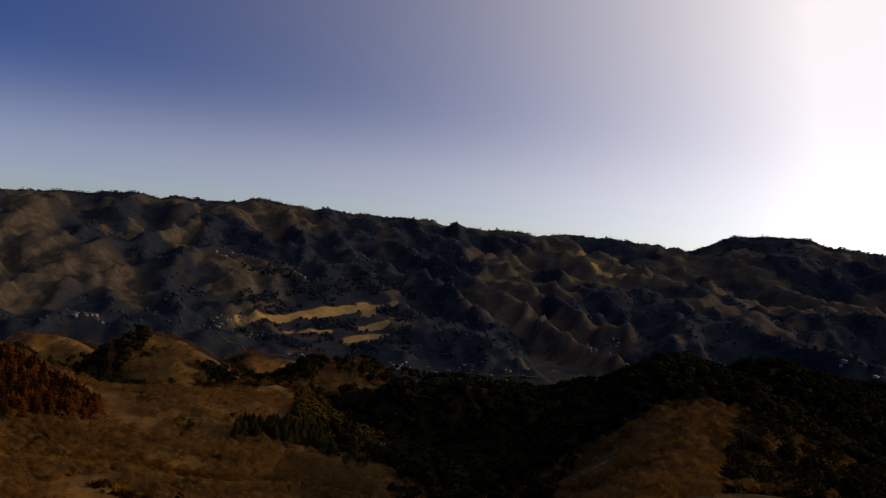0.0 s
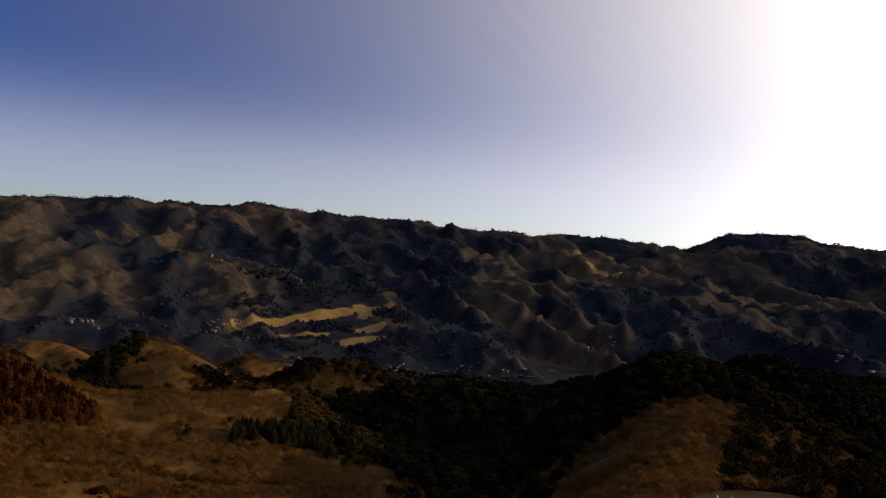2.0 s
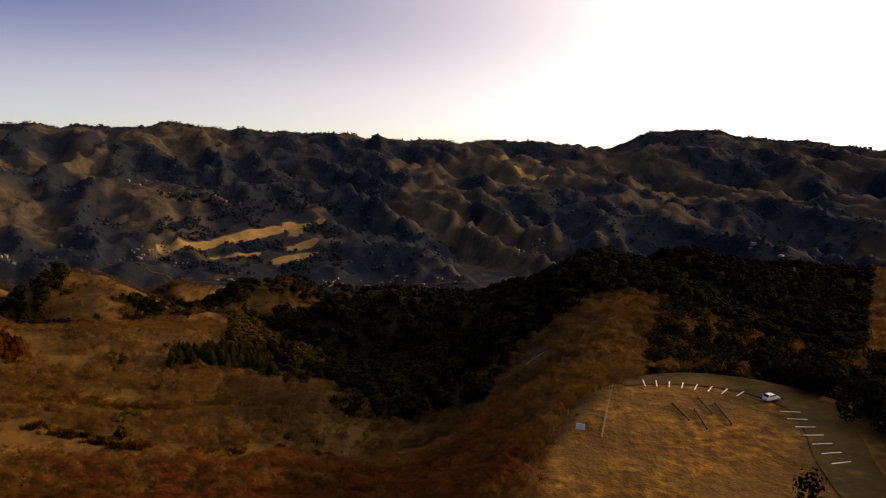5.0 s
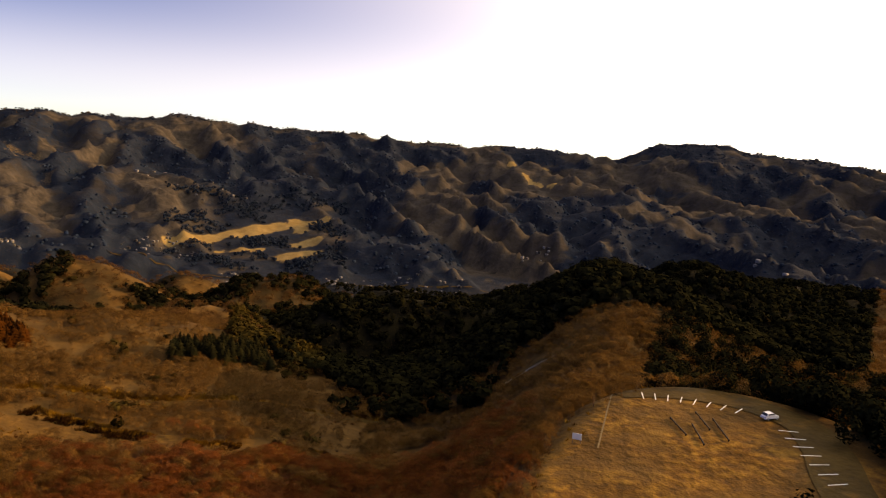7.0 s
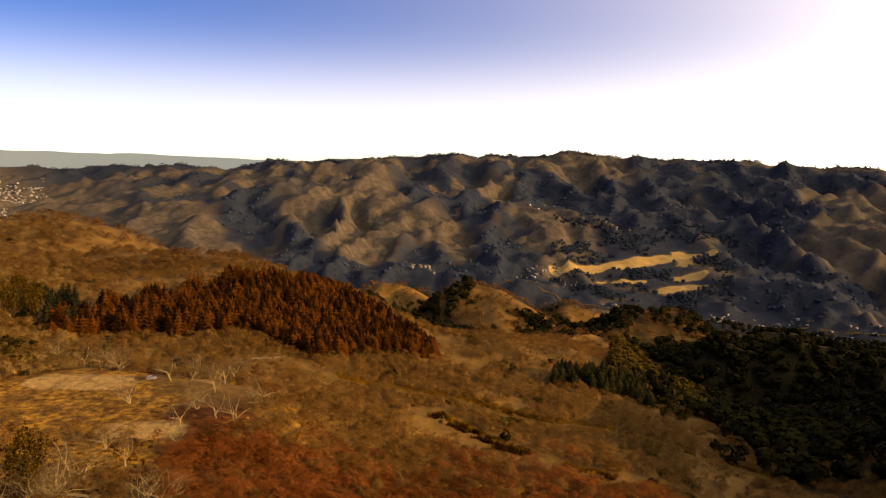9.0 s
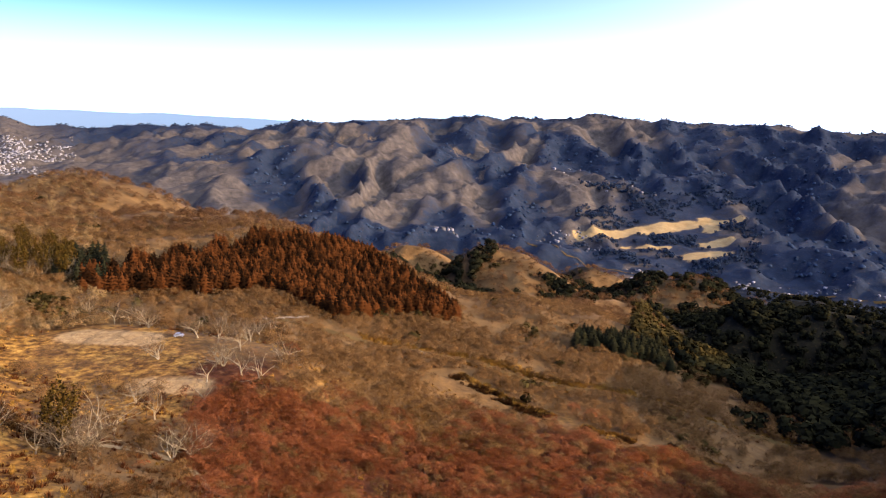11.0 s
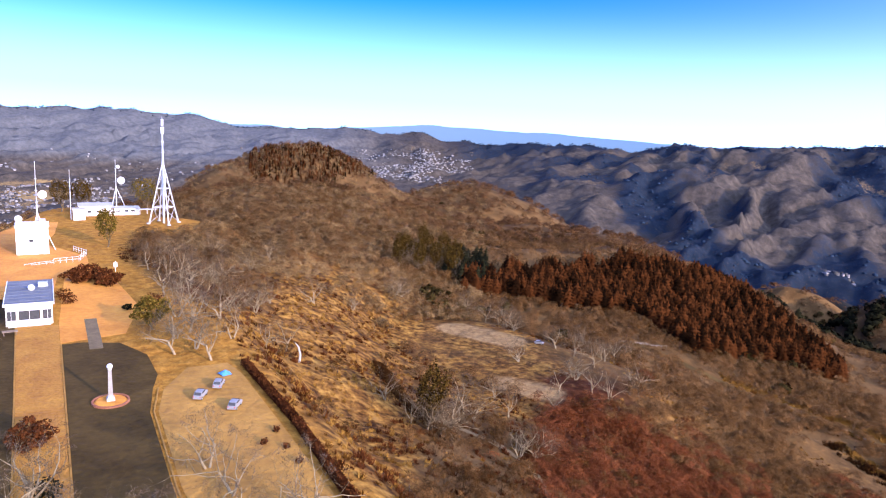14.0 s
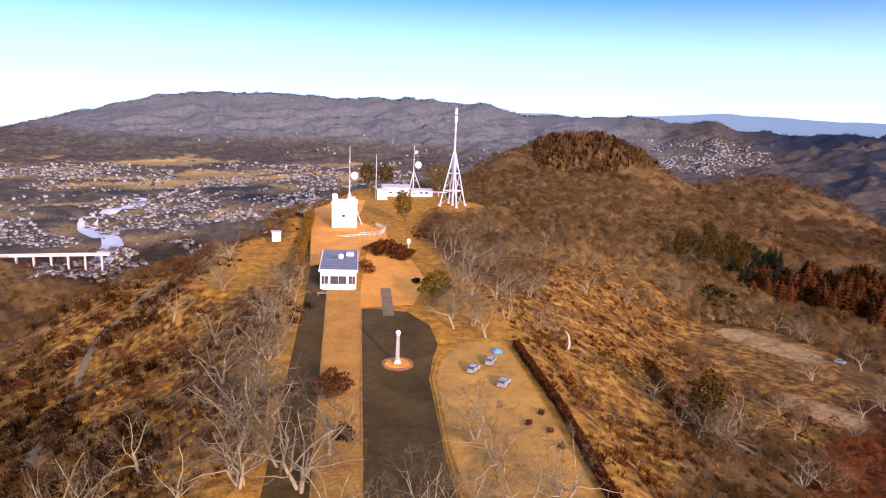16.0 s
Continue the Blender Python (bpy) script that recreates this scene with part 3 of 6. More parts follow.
def soft_template(seed, n=26, leaf=0.2, wide=0.5, low=0.3, stems=1, jitter=0.3):
    """A leafless crown seen from afar, one unit high: a soft uneven dome of fine twigs over a thin stem."""
    rng = np.random.default_rng(seed)
    items = [tube_arrays((0, 0, -0.06), (rng.normal(0, .06), rng.normal(0, .06), .6), 0.014, 0.006, 3) for k in range(stems)]
    nw = sum(len(f) for _, f in items)
    lobes = rng.uniform(0, 6.28, 3)
    for i in range(n):
        a, u = 2.4 * i + rng.uniform(-.5, .5), ((i + rng.uniform(0, 1)) / n) ** 0.5
        r = wide * u * (0.85 + 0.22 * math.cos(2 * a + lobes[0]) + 0.14 * math.cos(3 * a + lobes[1]))
        z = low + (0.95 - low) * math.sqrt(max(1 - 0.92 * u * u, 0)) * (1 + 0.12 * math.cos(3 * a + lobes[2]))
        out = np.array([math.cos(a) * u, math.sin(a) * u, 1.15 - 0.75 * u]) + rng.normal(0, jitter, 3)
        out /= np.linalg.norm(out)
        t1 = np.cross(out, rng.normal(0, 1, 3))
        t1 /= np.linalg.norm(t1)
        t2 = np.cross(out, t1)
        w, c = leaf * rng.uniform(0.7, 1.25), np.array([math.cos(a) * r, math.sin(a) * r, z])
        items.append((np.array([c + t1 * w, c - t1 * w * .6 + t2 * w * .9, c - t1 * w * .6 - t2 * w * .9]), np.array([[0, 1, 2]])))
    v, f = join_arrays(items)
    return v, f, np.array([0] * nw + [1] * (len(f) - nw))


def brush_template(seed, blades=26, flat=0.8):
    """A low bush of bare stems."""
    rng = np.random.default_rng(seed)
    items = []
    for i in range(blades):
        a, r = rng.uniform(0, 2 * np.pi), rng.uniform(0.1, 1.0)
        p = np.array([math.cos(a) * r * .45, math.sin(a) * r * .45, -0.1])
        q = np.array([math.cos(a) * r, math.sin(a) * r, (1 - 0.5 * r * r) * flat * rng.uniform(.7, 1.25)])
        items.append(sliver(p, q, rng.uniform(0.05, 0.12), rng))
    v, f = join_arrays(items)
    return v, f, np.zeros(len(f), int)


def conifer_template(seed, layers=7, spikes=6):
    """A pointed conifer, one unit high, of ragged tiers of drooping boughs."""
    rng = np.random.default_rng(seed)
    items = [tube_arrays((0, 0, -0.05), (0, 0, 0.3), 0.022, 0.016, 5)]
    trunk = len(items[0][1])
    for k in range(layers):
        t = k / (layers - 1)
        z, r = 0.1 + 0.78 * t, (0.155 * (1 - t ** 2.2) ** 0.8 + 0.03) * rng.uniform(0.85, 1.15)
        top = z + 0.15 - 0.03 * t
        a0, v, f = rng.uniform(0, 6.28), [(0, 0, top)], []
        for i in range(2 * spikes):
            a = a0 + math.pi * i / spikes
            rr = r * (rng.uniform(0.85, 1.2) if i % 2 == 0 else rng.uniform(0.45, 0.7))
            v.append((rr * math.cos(a), rr * math.sin(a), z - (0.03 if i % 2 == 0 else -0.02) + rng.normal(0, 0.012)))
            f.append((0, 1 + i, 1 + (i + 1) % (2 * spikes)))
        items.append((np.array(v), np.array(f)))
    v, f = join_arrays(items)
    return v, f, np.array([1] * trunk + [0] * (len(f) - trunk))


def crown_template(seed, n=34, leaf=0.14):
    """A distant round-headed tree crown of loose leaf clumps, one unit high."""
    rng = np.random.default_rng(seed)
    items = []
    for i in range(n):
        d = rng.normal(0, 1, 3)
        d /= np.linalg.norm(d)
        c = np.array([0, 0, 0.52]) + d * np.array([0.36, 0.36, 0.42]) * rng.uniform(0.6, 1.05)
        t1 = np.cross(d, rng.normal(0, 1, 3))
        t1 /= np.linalg.norm(t1)
        t2 = np.cross(d, t1)
        w = leaf * rng.uniform(0.7, 1.35)
        items.append((np.array([c + t1 * w, c - t1 * w * .6 + t2 * w, c - t1 * w * .5 - t2 * w + d * .04]), np.array([[0, 1, 2]])))
    v, f = join_arrays(items)
    return v, f, np.zeros(len(f), int)


def spread(n, az0, az1, d0, d1, seed, keep=None, power=1.0):
    """Random places in a sector of the land, on the ground; keep says how likely a place is."""
    rng = np.random.default_rng(seed)
    az = np.radians(rng.uniform(az0, az1, n))
    d = d0 + (d1 - d0) * rng.uniform(0, 1, n) ** power
    x, y = -d * np.sin(az), d * np.cos(az)
    if keep is not None:
        k = rng.uniform(0, 1, n) < keep(x, y, np.degrees(az), d)
        x, y = x[k], y[k]
    return np.stack([x, y, height(x, y) - 0.1], 1)


def open_ground(x, y, grow=6):
    """1 where no wood stands: hilltop grounds, clearing, road."""
    o = np.zeros_like(x)
    for ax, ay, bx, by, half, level in FLATS:
        o = np.maximum(o, seg_dist(x, y, ax, ay, bx, by) < half + grow)
    cx, cy = polar(55, 285)
    o = np.maximum(o, seg_dist(x, y, cx - 22, cy - 5, cx + 26, cy + 8) < 30)
    for (ax, ay), (bx, by) in zip(ROAD[:-1], ROAD[1:]):
        o = np.maximum(o, seg_dist(x, y, ax, ay, bx, by) < 5)
    for (ax, ay), (bx, by) in zip(BANK[:-1], BANK[1:]):
        o = np.maximum(o, seg_dist(x, y, ax, ay - 5, bx, by - 5) < 11)
    o = np.maximum(o, seg_dist(x, y, 8, 316, 62, 298) < 15)
    return o


BANK = [(-170, 304), (-142, 303), (-112, 289), (-94, 284), (-71, 284), (-60, 305), (-35, 310)]
ROAD = [(-256, 258), (-240, 276), (-220, 292), (-200, 317), (-177, 331), (-150, 339), (-124, 347), (-90, 366), (-40, 382), (0, 384), (31, 374), (75, 355), (95, 350)]

# ---- vegetation materials ----
BARK = surface("pale_bark", (0.0454, 0.0324, 0.0169), (0.227, 0.175, 0.0992), 1.5, tone=True, spread=0.7, bump=0)
DARK_BARK = surface("dark_bark", (0.0392, 0.0269, 0.0179), (0.112, 0.0784, 0.0532), 1.5, tone=True, spread=0.6, bump=0)
TWIG = surface("bare_twigs", (0.0504, 0.0308, 0.0168), (0.162, 0.106, 0.0605), 0.03, tone=True, spread=0.4, bump=0)
DRY = surface("dry_stems", (0.0624, 0.0252, 0.00392), (0.267, 0.147, 0.0241), 0.06, tone=True, spread=0.9, bump=0)
CEDAR = surface("cedar_foliage", (0.0064, 0.00304, 0.0012), (0.0528, 0.0175, 0.0042), 0.03, tone=True, spread=1.0, bump=0)
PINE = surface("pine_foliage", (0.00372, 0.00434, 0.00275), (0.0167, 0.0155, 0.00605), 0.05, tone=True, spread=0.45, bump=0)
# bluer than the near pine, with the distant haze in the foliage colour
HAZY_PINE = surface("hazy_pine_foliage", (0.00925, 0.0157, 0.0278), (0.0254, 0.037, 0.0555), 0.03, tone=True, spread=0.4, bump=0)
MOSS = surface("olive_wood_leaves", (0.01, 0.0075, 0.0022), (0.046, 0.033, 0.009), 0.05, tone=True, spread=0.6, bump=0)
HEDGE = surface("hedge_leaves", (0.0546, 0.0283, 0.00395), (0.206, 0.104, 0.0149), 0.5, tone=True, spread=0.4, bump=0)
LEAF = surface("olive_leaves", (0.0286, 0.0214, 0.00314), (0.128, 0.0859, 0.0118), 0.6, tone=True, spread=0.5, bump=0)
DARKSCRUB = surface("dark_scrub_stems", (0.00627, 0.0034, 0.00134), (0.0403, 0.017, 0.0047), 0.5, tone=True, spread=0.6, bump=0)
RUST = surface("rust_leaves", (0.0246, 0.00724, 0.00215), (0.0838, 0.029, 0.00808), 0.6, tone=True, spread=0.5, bump=0)

HAZE_TWIG = fuzzy(surface("twig_haze", (0.0836, 0.0437, 0.0138), (0.182, 0.0983, 0.0326), 0.03, tone=True, spread=0.3, bump=0), 4.0, 0.36)
HILL_TWIG = fuzzy(surface("hill_twig_haze", (0.128, 0.079, 0.0283), (0.277, 0.177, 0.0667), 0.03, tone=True, spread=0.3, bump=0), 4.0, 0.36)
FAR_TWIG = fuzzy(surface("far_twig_haze", (0.0639, 0.032, 0.0118), (0.137, 0.0711, 0.0272), 0.012, tone=True, spread=0.25, bump=0), 2.0, 0.42)
NEAR_TWIG = fuzzy(surface("near_twig_haze", (0.0531, 0.0271, 0.00827), (0.146, 0.0768, 0.0234), 0.06, tone=True, spread=0.4, bump=0), 9.0, 0.4)
RED_HAZE = fuzzy(surface("red_twig_haze", (0.0774, 0.024, 0.00774), (0.21, 0.0713, 0.024), 0.03, tone=True, spread=0.35, bump=0), 9.0, 0.36)

BARE = [bare_template(0, 6, 5)] + [soft_template(s) for s in range(4, 10)]
CONIFER = [conifer_template(40 + s) for s in range(4)]
CROWN = [crown_template(60 + s) for s in range(4)]
BRUSH = [brush_template(80 + s) for s in range(4)]


def sized(p, lo, hi, seed):
    return np.random.default_rng(seed).uniform(lo, hi, len(p))


# bare woods on the slopes
def wood_keep(x, y, az, d):
    grassy = covers(x, y, 0 * x - 10)["grass"]
    k = np.where(in_cedars(az, d) | in_shade_wood(az, d), 0, 1.0) * (1 - open_ground(x, y)) * np.clip(1.1 - 1.15 * grassy, 0.04, 1)
    return k * np.clip(2.2 * fbm(x / 40, y / 40, 66, 3) - 0.25, 0.1, 1)


NEAR_BARE = [bare_template(5, 7, 6, 0.8)] + [soft_template(s, 64, 0.11, 0.5, 0.2, 3, 0.6) for s in range(140, 146)]
p = spread(3600, -40, 124, 105, 250, 101, wood_keep)
scatter("bare_woods", NEAR_BARE, p, sized(p, 3, 6, 102), [DARK_BARK, NEAR_TWIG], "fine-twigged leafless thickets on the near slopes", "woods", 103, (1.0, 1.5))
p = spread(26000, -40, 124, 235, 640, 1, wood_keep, 0.85)
scatter("bare_woods", BARE, p, sized(p, 3, 5.8, 2), [DARK_BARK, HAZE_TWIG], "leafless grey-brown woods on the hillside", "woods", 3, (1.1, 1.7))
p = spread(6000, -8, 49, 125, 430, 67, wood_keep)
scatter("bare_woods", BARE[2:], p, sized(p, 2.8, 5.4, 68), [DARK_BARK, HAZE_TWIG], "low leafless woods in the hollow", "woods", 69, (1.0, 1.5))
p = spread(3200, -41, -11, 300, 1000, 97, lambda x, y, az, d: np.where(in_shade_wood(az, d), 0.04, 1.0))
scatter("bare_woods", BARE[3:], p, sized(p, 3, 5.5, 98), [DARK_BARK, HAZE_TWIG], "leafless brown woods along the spur", "woods", 99, (1.0, 1.5))
LIGHT_BARE = [soft_template(130 + k, 20, 0.23, 0.5, 0.2, 1) for k in range(6)]
p = spread(11000, 57, 93, 300, 900, 90, lambda x, y, az, d: wood_keep(x, y, az, d) ** 0.25)
scatter("bare_woods", LIGHT_BARE, p, sized(p, 2.8, 5, 91), [DARK_BARK, HILL_TWIG], "soft leafless woods over the rounded hill", "woods", 92, (1.1, 1.6))
p = spread(1500, -34, -4, 170, 400, 87, lambda x, y, az, d: (1 - open_ground(x, y, 3)) * 0.9)
scatter("bare_woods", BARE[2:], p, sized(p, 2.4, 4.8, 88), [DARK_BARK, HAZE_TWIG], "leafless brown woods on the spur", "woods", 89, (1.0, 1.5))
p = spread(26000, -40, 124, 540, 1450, 4, wood_keep, 0.85)
FAR_BARE = [soft_template(20 + s, 14, 0.27, 0.5, 0.2, 0) for s in range(6)]
scatter("bare_woods", FAR_BARE, p, sized(p, 4.5, 8.5, 5), [DARK_BARK, FAR_TWIG], "distant leafless brown woods", "woods", 6, (1.1, 1.6))

# cedar plantation, knob, dark spur
p = spread(6500, 29, 59, 380, 590, 7, lambda x, y, az, d: in_cedars(az, d) * 1.0)
scatter("cedar_plantation", CONIFER, p, sized(p, 8, 14, 8), [CEDAR, DARK_BARK], "dense rust-brown cedar plantation on the slope", "woods", 9, (1.5, 2.4))
p = spread(3600, 63, 76, 640, 960, 10, lambda x, y, az, d: 1.0 * (np.abs(d - (705 + np.maximum(72 - az, 0) * 20)) < 42))
scatter("cedar_ridge", CONIFER, p, sized(p, 5, 8, 11), [CEDAR, DARK_BARK], "rust-brown cedars along the hill crest", "woods", 12, (1.0, 1.5))
NEAR_ROUND = [crown_template(170 + s, 170, 0.055) for s in range(3)]
BAY_ROAD = [(52, 170), (66, 172), (82, 168), (92, 155), (90, 140), (84, 124), (80, 108)]


def off_bays(x, y, az, d):
    return 1.0 * (np.min([seg_dist(x, y, *a, *b) for a, b in zip(BAY_ROAD[:-1], BAY_ROAD[1:])], axis=0) > 12)


p = np.concatenate([spread(520, -46, -31, 125, 330, 41, off_bays), spread(620, -42, -19.5, 185, 430, 42, off_bays)])
scatter("dark_evergreens", NEAR_ROUND, p, sized(p, 6, 12, 43), [PINE], "dark evergreen trees round the meadow", "woods", 44, (0.9, 1.4))
ROUND = [crown_template(160 + s, 44, 0.13) for s in range(5)]
# dense dark crowns fill the hollow to paint in its shade
p = spread(11000, -36, 14, 390, 1500, 13, lambda x, y, az, d: 1.0 * in_shade_wood(az, d))
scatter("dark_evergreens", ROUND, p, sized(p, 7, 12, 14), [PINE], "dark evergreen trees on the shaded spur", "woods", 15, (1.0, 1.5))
p = np.concatenate([spread(520, 11.6, 19.2, 425, 500, 16, lambda x, y, az, d: np.exp(-((d - 458 - 3 * (15 - az)) / 12) ** 4)), spread(60, 25, 35, 620, 700, 18), spread(70, 56.8, 60, 400, 440, 65)])
scatter("pine_stands", CONIFER, p, sized(p, 9, 14, 20), [PINE, DARK_BARK], "dark pine stands on the lower slopes", "woods", 21, (1.5, 2.2))
p = spread(1500, 7.6, 15, 485, 720, 48, lambda x, y, az, d: np.clip(5 * (fbm(x / 60, y / 60, 49, 3) - 0.32), 0, 1))
scatter("evergreen_woods", ROUND, p, sized(p, 6, 10, 50), [MOSS], "olive-brown evergreen wood on the rounded shoulder", "woods", 51, (1.1, 1.6))
p = np.concatenate([*[spread(n, a0, a1, d0, d1, k, lambda x, y, az, d: np.clip(7 * (fbm(x / 75, y / 75, 85, 3) - 0.47), 0, 1)) for n, a0, a1, d0, d1, k in ((1900, 13, 27, 640, 1050, 17), (1100, 24, 38, 620, 950, 34), (1600, -6, 12, 480, 950, 19), (700, 6, 24, 1000, 1280, 35))],
                    # evergreens that lay the same shade over the hollow's near part
                    spread(1900, -12, 11, 320, 640, 66, lambda x, y, az, d: np.clip(2.2 * np.exp(-((az + 1.5) / 7.5) ** 2 - ((d - 470) / 105) ** 2) - 0.5 + 2.0 * (fbm(x / 30, y / 30, 86, 3) - 0.5), 0, 1))])
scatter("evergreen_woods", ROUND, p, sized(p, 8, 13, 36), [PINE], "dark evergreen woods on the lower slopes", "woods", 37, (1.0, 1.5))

# thicker growth down the gullies of the middle hills, also painting in their shade
def gully_keep(x, y, az, d):
    r = 26.0
    dip = (height(x + r, y) + height(x - r, y) + height(x, y + r) + height(x, y - r)) / 4 - height(x, y)
    return np.clip((dip - 0.9) / 2.2, 0, 1) * (1 - open_ground(x, y)) * np.where(in_cedars(az, d), 0, 1)


p = spread(9000, 6, 62, 330, 1300, 150, gully_keep, 0.9)
scatter("gully_woods", ROUND, p, sized(p, 4, 7.5, 151), [MOSS], "dark brush and evergreens down the gullies", "woods", 152, (1.1, 1.7))

# crowns on the far hills
def far_keep(x, y, az, d):
    c = covers(x, y, height(x, y))
    golf = (az > 5.5) & (az < 20) & (d < 2320)
    golf = golf | (np.abs(az - 20.7) < 3.3) & (d < 1930) | (np.abs(az - 30.5) < 1.3) & (d < 1800) | (np.abs(az + 9.3) < 1.6) & (d < 2000) | (d < 1620)
    return np.clip(3 * (-0.5 + c["ever"]), 0, 1) * (1 - np.clip(c["field"] * 3, 0, 1)) * np.where(golf, 0, 1)


def far_crown(seed):
    """A dense rounded far crown of a few facets, one unit high."""
    rng = np.random.default_rng(seed)
    rings = []
    for z, r in ((0.0, 0.5), (0.62, 0.38)):
        a = np.arange(6) * np.pi / 3 + rng.uniform(-.3, .3, 6)
        rings.append(np.stack([np.cos(a), np.sin(a), 0 * a], 1) * r * rng.uniform(.85, 1.15, (6, 1)) + np.array([0, 0, z]))
    v = np.vstack(rings + [[[rng.normal(0, .06), rng.normal(0, .06), 1.0]]])
    f = []
    for k in range(6):
        n = (k + 1) % 6
        f += [(k, n, 6 + n), (k, 6 + n, 6 + k), (6 + k, 6 + n, 12)]
    return v, np.array(f), np.zeros(len(f), int)


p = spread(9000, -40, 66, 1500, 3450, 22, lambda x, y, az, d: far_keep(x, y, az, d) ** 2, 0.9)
scatter("far_woods", [far_crown(23 + k) for k in range(5)], p, sized(p, 3.5, 6.5, 23), [HAZY_PINE], "dark evergreen woods on the far hills", "woods", 24, (1.7, 2.6))

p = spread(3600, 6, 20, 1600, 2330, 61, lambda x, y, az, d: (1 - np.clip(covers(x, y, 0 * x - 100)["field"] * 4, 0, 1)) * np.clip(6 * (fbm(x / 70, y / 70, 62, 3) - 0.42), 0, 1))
scatter("valley_woods", CROWN, p, sized(p, 6, 11, 63), [HAZY_PINE], "dark woods between strips of pale turf", "woods", 64, (1.0, 1.6))

# trees along the skyline
rng_sky = np.random.default_rng(50)
az = rng_sky.uniform(-40, 122, 4000)
dd = skyline(az)[2] + rng_sky.normal(-15, 22, len(az))
x, y = -dd * np.sin(np.radians(az)), dd * np.cos(np.radians(az))
p = np.stack([x, y, height(x, y) - 1.0], 1)[rng_sky.uniform(0, 1, len(az)) < 0.25 + fbm(az * 1.7, 0 * az, 52, 3)]
scatter("skyline_woods", [puff_template(55, 24, 0.16, 0.5, False), CROWN[0], CROWN[1]], p, sized(p, 5, 10, 53), [HAZY_PINE, TWIG], "fringe of trees along the far ridge", "woods", 54, (1.0, 1.8))

# brush: dry stems on the open slopes, red brush in the hollow
def slope_keep(x, y, az, d):
    return covers(x, y, 0 * x - 10)["grass"] * (1 - open_ground(x, y, 2)) * np.clip(2.0 * fbm(x / 16, y / 16, 70, 3) - 0.3, 0, 1)


p = spread(21000, -20, 122, 88, 330, 25, slope_keep, 0.8)
scatter("dry_brush", BRUSH, p, sized(p, 0.5, 1.5, 26), [DRY], "dry straw-coloured brush on the open slope", "brush", 27)


p = spread(12000, 48, 118, 88, 330, 104, lambda x, y, az, d: (1 - open_ground(x, y, 1)) * np.clip(3.2 * (fbm(x / 9, y / 9, 105, 3) - 0.42), 0, 1))
scatter("dark_tussocks", BRUSH, p, sized(p, 0.6, 1.9, 106), [RUST], "dark russet tussocks among the dry grass", "brush", 107)


p = spread(2600, -180, 180, 1.5, 85, 93, lambda x, y, az, d: np.clip(2.2 * fbm(x / 7, y / 7, 94, 3) - 0.4, 0, 1))
scatter("dry_brush", BRUSH, p, sized(p, 0.25, 0.9, 95), [DRY], "dry grass tussocks on the rounded crest", "brush", 96)


def red_keep(x, y, az, d):
    return covers(x, y, 0 * x - 10)["red"] * (1 - open_ground(x, y, 2)) * np.clip(2.4 * fbm(x / 22, y / 22, 63, 3) - 0.35, 0.1, 1)


p = spread(6000, -12, 56, 88, 330, 28, red_keep, 0.8)
scatter("red_brush", [soft_template(95 + s, 66, 0.13, 0.6, 0.1, 2, 0.55) for s in range(6)], p, sized(p, 2.6, 6.0, 29), [DARK_BARK, RED_HAZE], "reddish bare brush in the hollow", "brush", 30, (1.2, 1.9))
p = spread(2000, -14, 84, 120, 420, 31, lambda x, y, az, d: (1 - open_ground(x, y)) * (fbm(x / 26, y / 26, 77, 3) > 0.53))
scatter("dark_scrub", BRUSH, p, sized(p, 0.7, 2.0, 32), [RUST], "dark brown scrub on the slopes", "brush", 33)
p = spread(2000, 93.5, 124, 88, 330, 38, lambda x, y, az, d: (1 - open_ground(x, y, -4)) * (fbm(x / 22, y / 22, 78, 3) > np.where(az < 106, 0.56, 0.45)))
scatter("dark_scrub", BRUSH + [puff_template(110, 60, .12, .5, False)], p, sized(p, 1.0, 3.0, 39), [DARKSCRUB, TWIG], "dark brown scrub on the western slope", "brush", 40)


p = spread(170, 105, 124, 95, 300, 45, lambda x, y, az, d: 1.0 * (fbm(x / 30, y / 30, 79, 3) > 0.47))
scatter("dark_evergreens", NEAR_ROUND, p, sized(p, 2.5, 5.5, 46), [DARKSCRUB], "dark brown undergrowth on the western slope", "woods", 47, (0.9, 1.4))


# dark overgrown bank along the foot of the slope
def along(path, n, seed, across, offset=0.0):
    """Places scattered along a line, with a spread across it and a shift to its far side."""
    rng = np.random.default_rng(seed)
    path = np.array(path, float)
    k = rng.integers(0, len(path) - 1, n)
    way = path[k + 1] - path[k]
    side = np.stack([-way[:, 1], way[:, 0]], 1) / np.linalg.norm(way, axis=1)[:, None]
    q = path[k] + way * rng.uniform(0, 1, (n, 1)) + side * (rng.normal(0, across, (n, 1)) + offset)
    return np.column_stack([q, height(q[:, 0], q[:, 1]) - .2])


rough = np.random.default_rng(71)
for k, stretch in enumerate((BANK[:3], BANK[3:5], BANK[5:])):
    p = along(stretch, (620, 300, 300)[k], 72 + k, 2.4, -1.0)
    p = p[fbm(p[:, 0] / 5, p[:, 1] / 5, 74, 2) > 0.43]
    scatter("dark_bank", BRUSH + NEAR_ROUND[:2], p, rough.uniform(1.0, 2.9, len(p)) * (0.65 + 0.5 * np.sin(p[:, 0] * .4) ** 2), [DARKSCRUB], "dark overgrown bank across the slope", "brush", 75 + k)
    p = along(stretch, (300, 120, 130)[k], 78 + k, 2.2, 3.6)
    scatter("bank_grass", BRUSH, p, rough.uniform(0.9, 2.4, len(p)), [DRY], "straw-coloured brush along the top of the bank", "brush", 81 + k)
